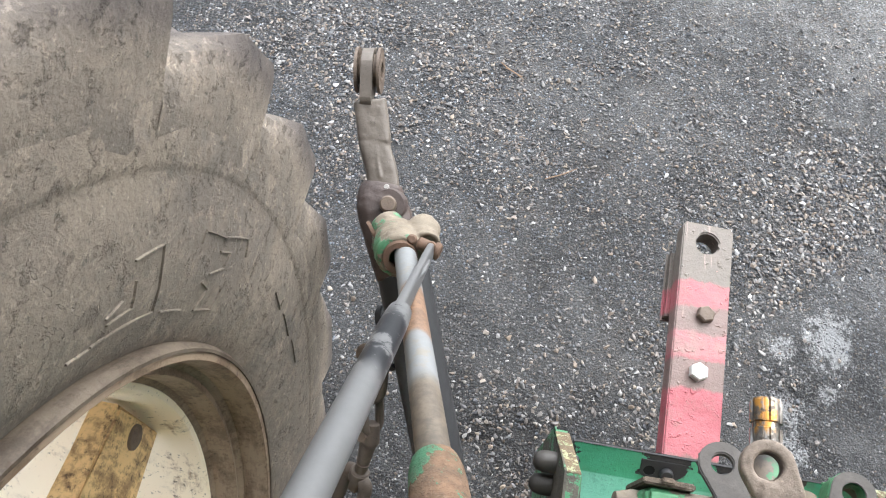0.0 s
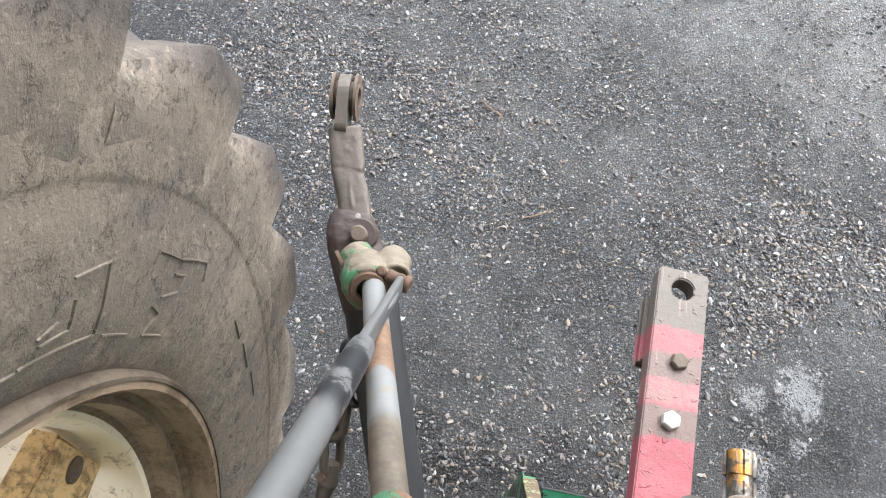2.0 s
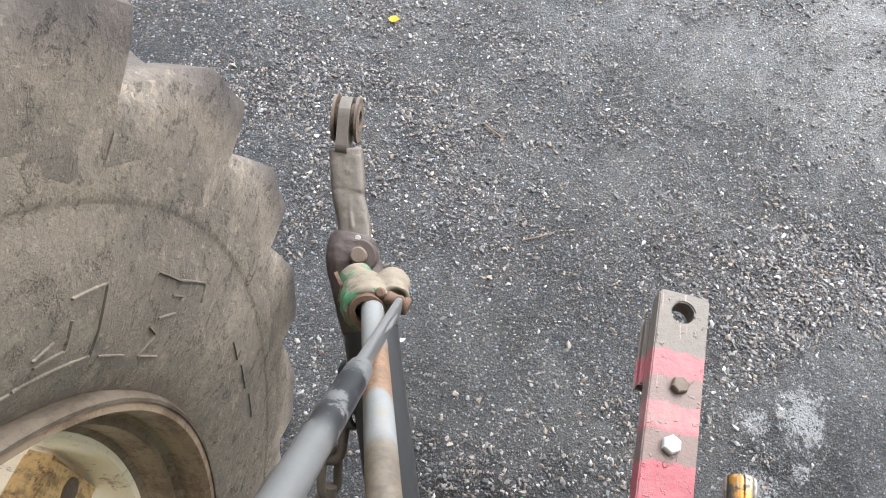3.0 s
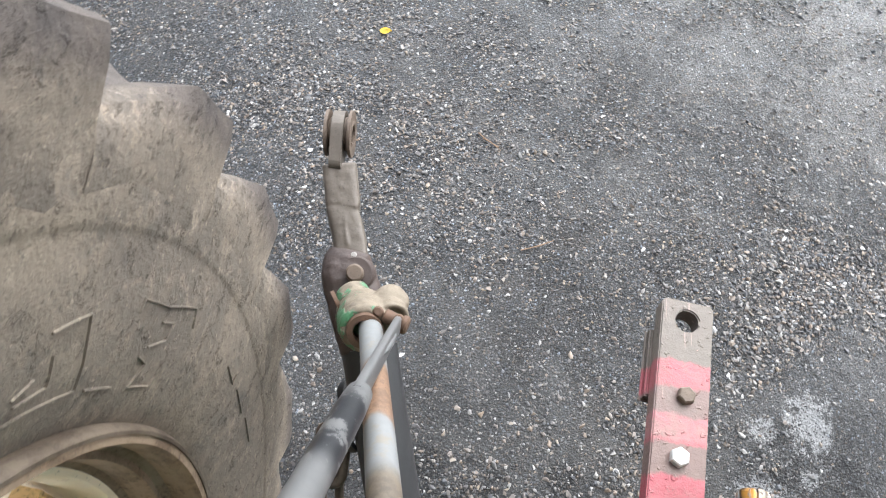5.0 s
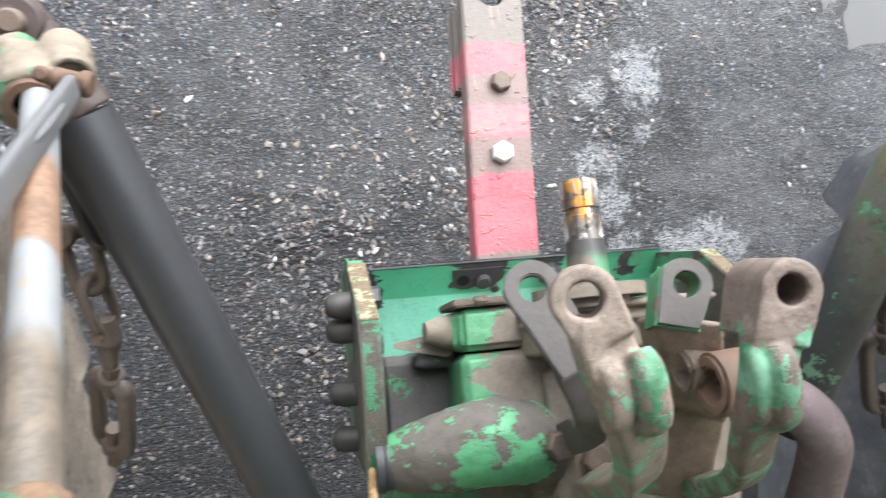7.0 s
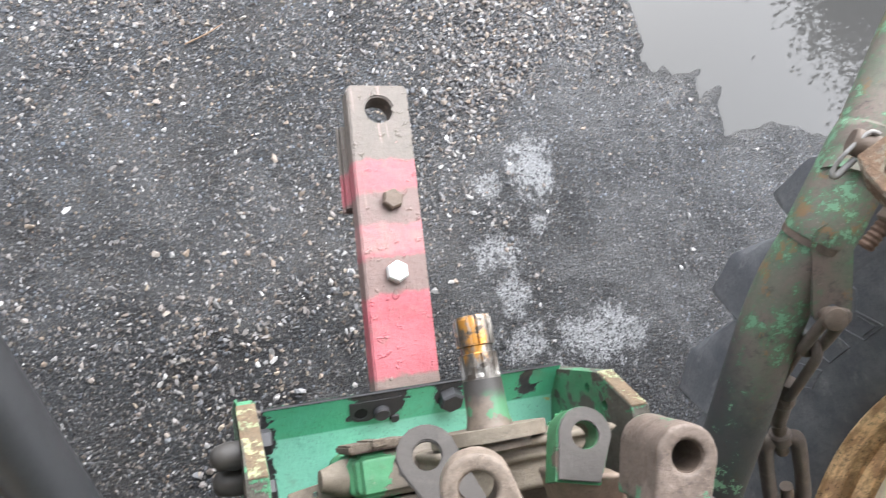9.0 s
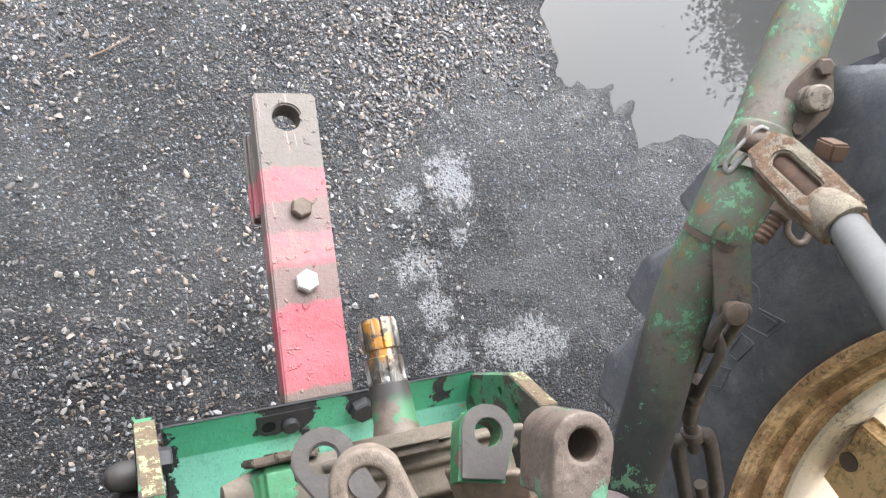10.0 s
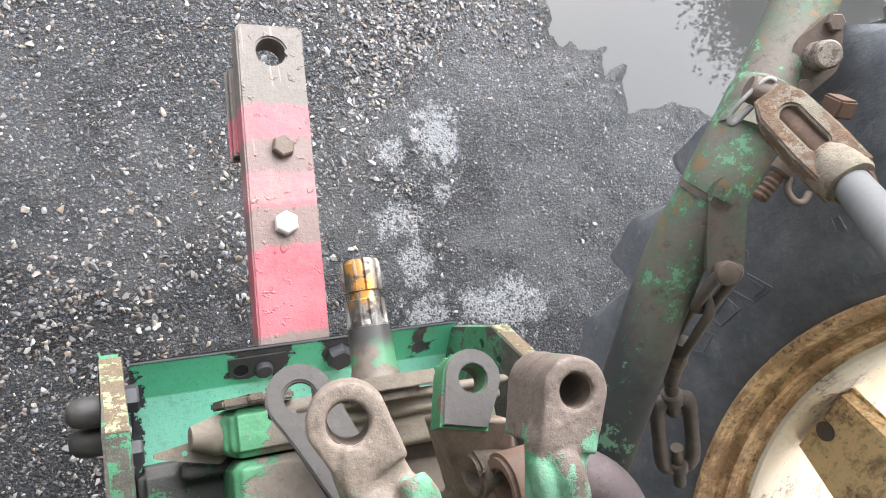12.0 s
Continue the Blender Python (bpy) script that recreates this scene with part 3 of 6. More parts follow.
def make_drawbar():
    """Red paint in bands, rubbed through to dusty steel at the eye and round the bolts."""
    k = Mat("red_drawbar_paint", 0.5)
    y = k.math("ADD", k.axis(1), k.math("MULTIPLY", k.math("SUBTRACT", k.noise(38, 5, 0.7), 0.5), 0.030))
    fine = k.noise(110, 5, 0.7, shift=2.0)
    red = k.mix(k.gate(k.noise(12, 3, shift=5.0), 0.35, 0.65), (0.29, 0.047, 0.062), (0.35, 0.082, 0.098))
    faded = k.mix(k.gate(k.noise(30, 5, shift=9.0), 0.35, 0.75), (0.33, 0.105, 0.115), (0.25, 0.142, 0.125))
    dust = k.mix(fine, (0.145, 0.118, 0.094), (0.092, 0.076, 0.061))
    col = k.mix(k.gate(y, 0.020, 0.032), red, faded)
    col = k.mix(k.gate(y, 0.098, 0.110), col, k.mix(0.35, red, faded))
    for lo, hi, amount in ((-0.026, 0.022, 0.85), (0.066, 0.108, 0.8), (0.151, 0.40, 1.0), (-0.50, -0.128, 0.9)):
        band = k.math("MULTIPLY", k.gate(y, lo - 0.004, lo + 0.004), k.math("SUBTRACT", 1.0, k.gate(y, hi - 0.004, hi + 0.004)))
        col = k.mix(k.math("MULTIPLY", band, amount), col, dust)
    chips = k.gate(k.math("ADD", k.noise(60, 6, 0.75, shift=3.0), k.math("MULTIPLY", fine, 0.2)), 0.78, 0.82)
    col = k.mix(chips, col, (0.40, 0.20, 0.17))
    grime = k.gate(k.math("ADD", k.noise(22, 6, 0.75, shift=6.0), k.math("MULTIPLY", fine, 0.35)), 0.66, 0.90)
    col = k.mix(k.math("MULTIPLY", grime, 0.55), col, (0.15, 0.115, 0.095))
    scratch = k.gate(k.noise(120, 3, 0.6, (1.0, 0.06, 1.0), shift=8.0), 0.66, 0.70)
    col = k.mix(k.math("MULTIPLY", scratch, 0.5), col, (0.34, 0.23, 0.20))
    specks = k.gate(k.noise(260, 2, 0.6, shift=10.0), 0.70, 0.74)
    col = k.mix(k.math("MULTIPLY", specks, 0.6), col, (0.10, 0.07, 0.06))
    blister = k.gate(k.noise(85, 3, 0.5, shift=12.0), 0.62, 0.72)
    h = k.math("ADD", k.math("SUBTRACT", fine, chips), k.math("MULTIPLY", blister, 1.2))
    return k.done(col, 0.42, h, 0.55, 0.002)


DRAWBAR_RED = make_drawbar()


def make_pto():
    k = Mat("greasy_splined_steel", 0.25, 0.6)
    amber = k.gate(k.noise(45, 5, 0.7, (1, 0.5, 1)), 0.45, 0.6)
    end = k.gate(k.axis(1), -0.142, -0.132)
    steel = k.mix(k.gate(k.noise(70, 5, 0.7, (1, 0.25, 1), shift=6.0), 0.4, 0.62), (0.10, 0.09, 0.078), (0.36, 0.34, 0.31))
    col = k.mix(k.math("MULTIPLY", amber, end), steel, (0.50, 0.235, 0.045))
    col = k.mix(k.gate(k.noise(60, 4, shift=2.0), 0.52, 0.6), col, (0.085, 0.072, 0.06))
    return k.done(col, 0.32, k.noise(80, 4), 0.2, 0.001)


PTO = make_pto()


def make_boss():
    """Cast boss: greasy black where the shaft leaves it, green and dust towards its foot."""
    k = Mat("greasy_shaft_boss", 0.5)
    f = k.noise(60, 6, 0.75)
    y = k.math("ADD", k.axis(1), k.math("MULTIPLY", k.math("SUBTRACT", f, 0.5), 0.02))
    col = k.mix(k.gate(f, 0.4, 0.62), (0.165, 0.130, 0.100), (0.105, 0.082, 0.062))
    col = k.mix(k.gate(k.noise(28, 5, shift=3.0), 0.54, 0.58), col, (0.070, 0.190, 0.095))
    col = k.mix(k.gate(y, -0.182, -0.160), col, k.mix(f, (0.022, 0.021, 0.021), (0.070, 0.062, 0.054)))
    return k.done(col, 0.5, f, 0.4, 0.001)


BOSS = make_boss()


def make_rod():
    """Lift rod: rust band, then old white paint, then brown grease, along its length."""
    k = Mat("banded_lift_rod", 0.5)
    z = k.math("ADD", k.axis(2), k.math("MULTIPLY", k.math("SUBTRACT", k.noise(60, 5, 0.7), 0.5), 0.012))
    f = k.noise(90, 5, 0.7)
    g = k.noise(300, 4, 0.8, shift=4.0)
    white = k.mix(f, (0.165, 0.172, 0.174), (0.240, 0.247, 0.248))
    white = k.mix(k.math("MULTIPLY", k.gate(k.noise(45, 6, 0.75, shift=6.0), 0.52, 0.68), 0.7), white, (0.22, 0.19, 0.15))
    rust = k.mix(k.gate(f, 0.35, 0.65), (0.235, 0.145, 0.092), (0.150, 0.092, 0.060))
    rust = k.mix(k.math("MULTIPLY", k.gate(g, 0.5, 0.65), 0.6), rust, (0.10, 0.06, 0.04))
    brown = k.mix(k.gate(f, 0.35, 0.65), (0.155, 0.125, 0.094), (0.09, 0.075, 0.058))
    col = k.mix(k.gate(z, 0.958, 0.972), white, rust)
    col = k.mix(k.gate(z, 1.029, 1.036), col, white)
    col = k.mix(k.gate(z, 1.074, 1.090), col, brown)
    return k.done(col, 0.5, f, 0.3, 0.001)


ROD = make_rod()


def make_bar():
    k = Mat("grey_worn_bar", 0.4)
    f = k.noise(60, 6, 0.7)
    z = k.axis(2)
    col = k.mix(f, (0.098, 0.099, 0.101), (0.150, 0.150, 0.150))
    bare = k.math("MULTIPLY", k.gate(z, 1.060, 1.085), k.math("SUBTRACT", 1.0, k.gate(z, 1.140, 1.165)))
    bare = k.math("MULTIPLY", bare, k.gate(k.noise(34, 6, 0.72, shift=4.0), 0.44, 0.48))
    col = k.mix(bare, col, (0.016, 0.017, 0.020))
    return k.done(col, 0.38, f, 0.15, 0.001)


BAR = make_bar()
CLIP = plain_steel("dull_clip_steel", (0.34, 0.33, 0.31), (0.22, 0.20, 0.18), 0.5, 0.2, 120, 0.2)
SLEEVE = worn_paint("flaking_green_sleeve", (0.038, 0.145, 0.072), (0.20, 0.12, 0.072), (0.20, 0.155, 0.11), 0.56, 0.40, 0.5, 17, (0.065, 0.20, 0.11))

# ---- shapes ----


def finish(bm, bevel=0.0, segments=2):
    if bevel:
        bmesh.ops.bevel(bm, geom=[e for e in bm.edges if e.calc_face_angle(0) > 0.5], offset=bevel, segments=segments, affect="EDGES", clamp_overlap=True)
    bmesh.ops.recalc_face_normals(bm, faces=bm.faces)
    return bm


def thing(name, at, label, category, group="", kind=""):
    ob = new(name)
    ob.empty_display_size = 0.05
    ob.matrix_basis = Matrix.Translation(at)
    return tagged(ob, label, category, group, kind)


def mesh_from(name, bm, material, smooth=40):
    me = bpy.data.meshes.new(name)
    bm.to_mesh(me)
    bm.free()
    me.materials.append(material)
    if smooth:
        me.polygons.foreach_set("use_smooth", [True] * len(me.polygons))
        me.set_sharp_from_angle(angle=radians(smooth))
    return me


def part(name, bm, material, parent, label="", smooth=40):
    """One mesh, built in world coordinates, under a thing or under a part."""
    ob = new(name, mesh_from(name, bm, material, smooth))
    ob.parent = parent
    if parent.type == "EMPTY":
        ob.matrix_parent_inverse = parent.matrix_basis.inverted()
    if label:
        ob["label"] = label
    return ob


def box(x0, x1, y0, y1, z0, z1, bevel=0.003, m=None):
    bm = bmesh.new()
    bmesh.ops.create_cube(bm, size=1)
    bmesh.ops.transform(bm, matrix=Matrix.Translation(((x0 + x1) / 2, (y0 + y1) / 2, (z0 + z1) / 2)) @ Matrix.Diagonal((x1 - x0, y1 - y0, z1 - z0, 1)), verts=bm.verts)
    finish(bm, bevel)
    if m is not None:
        bmesh.ops.transform(bm, matrix=m, verts=bm.verts)
    return bm


def frame_at(origin, axis, side=(0, 0, 1)):
    """A pose whose z runs along axis, and whose x lies near side."""
    z = Vector(axis).normalized()
    x = Vector(side) - z * Vector(side).dot(z)
    if x.length < 1e-4:
        x = Vector((0, 1, 0)) - z * z.y if abs(z.x) > 0.9 else Vector((1, 0, 0)) - z * z.x
    x.normalize()
    y = z.cross(x)
    return Matrix.Translation(origin) @ Matrix((x, y, z)).transposed().to_4x4()


def spin(profile, m=None, steps=32, closed=False):
    """A turned body: profile of (radius, along z), about the z of m."""
    bm = bmesh.new()
    rings = []
    for r, h in profile:
        if r < 1e-6:
            rings.append([bm.verts.new((0, 0, h))])
        else:
            rings.append([bm.verts.new((r * math.cos(2 * math.pi * k / steps), r * math.sin(2 * math.pi * k / steps), h)) for k in range(steps)])
    pairs = list(zip(rings, rings[1:])) + ([(rings[-1], rings[0])] if closed else [])
    for a, b in pairs:
        for k in range(steps):
            j = (k + 1) % steps
            if len(a) == 1 and len(b) > 1:
                bm.faces.new((a[0], b[k], b[j]))
            elif len(b) == 1 and len(a) > 1:
                bm.faces.new((a[k], a[j], b[0]))
            elif len(a) > 1:
                bm.faces.new((a[k], a[j], b[j], b[k]))
    bmesh.ops.recalc_face_normals(bm, faces=bm.faces)
    if m is not None:
        bmesh.ops.transform(bm, matrix=m, verts=bm.verts)
    return bm


def rod(a, b, r0, r1=None, steps=24, chamfer=0.002):
    """A solid round bar from a to b."""
    r1 = r0 if r1 is None else r1
    a, b = Vector(a), Vector(b)
    h, c = (b - a).length, min(chamfer, r0 * 0.4)
    return spin([(0, 0), (r0 - c, 0), (r0, c), (r1, h - c), (r1 - c, h), (0, h)], frame_at(a, b - a), steps)


def pipe(points, radii, steps=20, flat=1.0, sub=6, caps=True, side=(0, 0, 1), square=1.0):
    """A bar swept along a smooth line through points; flat squeezes it across side."""
    pts = [Vector(p) for p in points]
    radii = radii if isinstance(radii, (list, tuple)) else [radii] * len(pts)
    line, rr = [], []
    for k in range(len(pts) - 1):
        p0, p1, p2, p3 = pts[max(k - 1, 0)], pts[k], pts[k + 1], pts[min(k + 2, len(pts) - 1)]
        for s in range(sub):
            t = s / sub
            line.append(0.5 * (2 * p1 + (p2 - p0) * t + (2 * p0 - 5 * p1 + 4 * p2 - p3) * t * t + (3 * p1 - p0 - 3 * p2 + p3) * t**3))
            rr.append(radii[k] * (1 - t) + radii[k + 1] * t)
    line.append(pts[-1])
    rr.append(radii[-1])
    bm = bmesh.new()
    rings = []
    for k, (p, r) in enumerate(zip(line, rr)):
        d = line[min(k + 1, len(line) - 1)] - line[max(k - 1, 0)]
        m = frame_at(p, d, side)
        ring = []
        for j in range(steps):
            c, s = math.cos(2 * math.pi * j / steps), math.sin(2 * math.pi * j / steps)
            c, s = math.copysign(abs(c) ** square, c), math.copysign(abs(s) ** square, s)
            ring.append(bm.verts.new(m @ Vector((flat * r * c, r * s, 0))))
        rings.append(ring)
    for a, b in zip(rings, rings[1:]):
        for j in range(steps):
            i = (j + 1) % steps
            bm.faces.new((a[j], a[i], b[i], b[j]))
    if caps:
        bm.faces.new(rings[0])
        bm.faces.new(rings[-1])
    return finish(bm)


def eye_plate(outline, holes, thick, m, bevel=0.002, steps=28):
    """A plate cut to an outline (x, y), with round holes (x, y, r) that go through it."""
    bm = bmesh.new()

    def loop(points, z):
        vs = [bm.verts.new((x, y, z)) for x, y in points]
        return vs, [bm.edges.new((vs[k], vs[(k + 1) % len(vs)])) for k in range(len(vs))]

    rounds = [[(x + r * math.cos(2 * math.pi * k / steps), y + r * math.sin(2 * math.pi * k / steps)) for k in range(steps)] for x, y, r in holes]
    sheets = []
    for z in (-thick / 2, thick / 2):
        loops = [loop(points, z) for points in [outline] + rounds]
        bmesh.ops.triangle_fill(bm, use_beauty=True, edges=[e for _, es in loops for e in es])
        sheets.append([vs for vs, _ in loops])
    for low, high in zip(*sheets):
        for k in range(len(low)):
            j = (k + 1) % len(low)
            bm.faces.new((low[k], low[j], high[j], high[k]))
    finish(bm, bevel, 2)
    bmesh.ops.transform(bm, matrix=m, verts=bm.verts)
    return bm


def rounded(points, radii, n=8):
    """Outline round circles at points: the hull of discs, for eyes and lugs."""
    cloud = [(x + r * math.cos(2 * math.pi * k / (4 * n)), y + r * math.sin(2 * math.pi * k / (4 * n))) for (x, y), r in zip(points, radii) for k in range(4 * n)]
    cloud = sorted(set((round(x, 6), round(y, 6)) for x, y in cloud))

    def half(seq):
        out = []
        for p in seq:
            while len(out) > 1 and (out[-1][0] - out[-2][0]) * (p[1] - out[-2][1]) - (out[-1][1] - out[-2][1]) * (p[0] - out[-2][0]) <= 1e-9:
                out.pop()
            out.append(p)
        return out[:-1]

    return half(cloud) + half(cloud[::-1])


def hex_head(m, across=0.024, high=0.012, shank=0.0):
    """A bolt's head with a chamfered top, standing on the plane of m."""
    r = across / math.sqrt(3)
    bm = spin([(0, 0), (r, 0), (r, high * 0.82), (r * 0.84, high), (0, high)], m, 6)
    return bm


def bolt(name, parent, at, axis, material, across=0.024, high=0.012, washer=None, turn=0.0, label=""):
    m = frame_at(at, axis, (1, 0, 0)) @ Matrix.Rotation(turn, 4, "Z")
    ob = part(name, hex_head(m, across, high), material, parent, label, 25)
    if washer:
        w = m @ Matrix.Translation((0, 0, -0.001))
        part("washer", spin([(0, 0), (across * 0.78, 0), (across * 0.78, 0.004), (0, 0.004)], w, 24), washer, ob, "", 30)
    return ob


def join(*bms):
    """Several pieces of one casting as one mesh."""
    out = bmesh.new()
    for b in bms:
        me = bpy.data.meshes.new("piece")
        b.to_mesh(me)
        b.free()
        out.from_mesh(me)
        bpy.data.meshes.remove(me)
    return out


GRAIN = bpy.data.textures.new("cast_grain", "CLOUDS")
GRAIN.noise_scale, GRAIN.noise_depth = 0.010, 3


def casting(name, bm, material, parent, label="", voxel=0.0028, rough=0.0022, smooth=4):
    """A rough casting: the pieces grown together, their joints rounded, with an uneven skin."""
    ob = part(name, bm, material, parent, label, 0)
    grow = ob.modifiers.new("grow", "REMESH")
    grow.mode, grow.voxel_size, grow.use_smooth_shade = "VOXEL", voxel, True
    soft = ob.modifiers.new("soft", "SMOOTH")
    soft.factor, soft.iterations = 0.5, smooth
    skin = ob.modifiers.new("skin", "DISPLACE")
    skin.texture, skin.texture_coords, skin.strength, skin.mid_level = GRAIN, "LOCAL", rough, 0.5
    return ob


# ---- ground ----
def fbm(x, y, s):
    return noise.noise(Vector((x * s, y * s, 0.3)))


def shore(x, y):
    """Above 0 inside the puddle."""
    wob = 0.034 * fbm(x, y, 8) + 0.020 * fbm(x, y, 22) + 0.012 * fbm(x, y, 60)
    step = max(min(x - 0.785, y - 0.490), min(x - 0.93, y - 0.430), min(x - 0.975, y - 0.335))
    return min(step, x - 0.785 - 1.3 * max(0.0, y - 0.72), 3.2 - x, 2.2 - y) + wob


def ground_height(x, y):
    h = 0.006 * fbm(x, y, 2.3) + 0.0035 * fbm(x, y, 11) + 0.0022 * fbm(x, y, 34)
    if -0.5 < x < 4 and -0.5 < y < 3:
        h -= 0.030 * max(0.0, min(1.0, shore(x, y) * 7 + 0.35))
    return h if abs(x) < 6 and abs(y) < 6 else 0.0


def build_ground():
    def ticks(lo, hi, step):
        inner = list(np.arange(lo, hi, step))
        out = [hi + step * (1.35**k) for k in range(0, 34)]
        return [lo - (v - hi) for v in out[::-1]] + inner + out

    xs, ys = ticks(-1.8, 2.3, 0.014), ticks(-0.9, 1.9, 0.014)
    verts = [(x, y, ground_height(x, y)) for y in ys for x in xs]
    n = len(xs)
    faces = [(j * n + i, j * n + i + 1, (j + 1) * n + i + 1, (j + 1) * n + i) for j in range(len(ys) - 1) for i in range(n - 1)]
    me = bpy.data.meshes.new("ground")
    me.from_pydata(verts, [], faces)
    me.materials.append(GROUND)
    me.polygons.foreach_set("use_smooth", [True] * len(me.polygons))
    return tagged(new("ground", me), "dark damp worn asphalt strewn with loose gravel", "ground", kind="structure")


ground = build_ground()


def build_puddle():
    bm = bmesh.new()
    bmesh.ops.create_grid(bm, x_segments=60, y_segments=50, size=0.5)
    bmesh.ops.transform(bm, matrix=Matrix.Translation((2.0, 1.3, -0.0125)) @ Matrix.Diagonal((2.8, 2.2, 1, 1)), verts=bm.verts)
    return tagged(new("puddle", mesh_from("puddle", bm, WATER)), "still shallow puddle on asphalt mirroring sky and trees", "puddle", kind="structure")


puddle = build_puddle()

# ---- wheels ----
AXLE_Y, AXLE_Z, BEAD_R = -0.70, 0.89, 0.508


def raised_letters(name, tyre, rubber, m, shapes, depth):
    """Moulded outlines of block letters that cannot be read, laid along the tyre's wall."""
    def rib(bm, a0, ra, a1, rb, w=0.0009):
        n = 5
        rows = []
        for k in range(n + 1):
            t = k / n
            a, r = a0 + (a1 - a0) * t, ra + (rb - ra) * t
            c = Vector((r * math.cos(a), r * math.sin(a), 0))
            d = Vector((rb * math.cos(a1) - ra * math.cos(a0), rb * math.sin(a1) - ra * math.sin(a0), 0)).normalized()
            s = Vector((-d.y, d.x, 0)) * w
            base = depth(r)
            rows.append([bm.verts.new(c + o) for o in (s * 1.5 + Vector((0, 0, base + 0.002)), s * 0.6 + Vector((0, 0, base - 0.0016)), s * -0.6 + Vector((0, 0, base - 0.0016)), s * -1.5 + Vector((0, 0, base + 0.002)))])
        for a, b in zip(rows, rows[1:]):
            for i in range(4):
                j = (i + 1) % 4
                bm.faces.new((a[i], a[j], b[j], b[i]))
        bm.faces.new(rows[0])
        bm.faces.new(rows[-1])

    for k, shape in enumerate(shapes):
        bm = bmesh.new()
        line = [(radians(a), r) for a, r in shape]
        for (a, ra), (b, rb) in zip(line, line[1:]):
            rib(bm, a, ra, b, rb)
        finish(bm)
        bmesh.ops.transform(bm, matrix=m, verts=bm.verts)
        part(name, bm, rubber, tyre, "", 30)


# strokes of worn moulded writing that cannot be read: (degrees round the wheel, radius)
WORN_STROKES = (
    ((56.4, 0.584), (60.1, 0.590), (61.8, 0.540), (57.1, 0.538), (53.5, 0.536)),
    ((57.2, 0.570), (57.7, 0.550), (54.8, 0.546)),
    ((55.9, 0.559), (54.4, 0.551)),
    ((50.9, 0.535), (53.3, 0.535)),
    ((63.2, 0.538), (67.5, 0.536)),
    ((66.7, 0.588), (66.7, 0.598), (71.2, 0.596), (76.6, 0.604), (77.5, 0.589)),
    ((71.1, 0.584), (73.5, 0.586), (73.1, 0.572), (70.3, 0.565)),
    ((69.3, 0.558), (71.3, 0.553), (70.3, 0.535), (74.3, 0.537), (74.5, 0.555)),
    ((90.2, 0.591), (93.8, 0.587), (93.4, 0.596)),
    ((95.8, 0.590), (100.5, 0.587)),
    ((102.5, 0.592), (107.4, 0.592)),
)
CLEAR_STROKES = (
    ((-110.0, 0.634), (-109.6, 0.622), (-110.1, 0.612), (-111.3, 0.601), (-109.3, 0.568), (-113.0, 0.568), (-114.5, 0.596)),
    ((-111.4, 0.594), (-110.4, 0.573), (-112.7, 0.573)),
    ((-116.0, 0.595), (-115.5, 0.573), (-119.7, 0.577), (-120.0, 0.592), (-116.0, 0.595)),
    ((-123.6, 0.607), (-121.7, 0.578), (-125.1, 0.574), (-126.5, 0.591), (-130.7, 0.589), (-131.5, 0.604)),
    ((-138.7, 0.628), (-139.6, 0.617), (-143.8, 0.627), (-144.1, 0.640)),
    ((-98.1, 0.600), (-97.7, 0.602), (-97.9, 0.585), (-96.7, 0.584), (-96.8, 0.600), (-97.6, 0.601)),
    ((-96.4, 0.530), (-94.1, 0.529)),
)


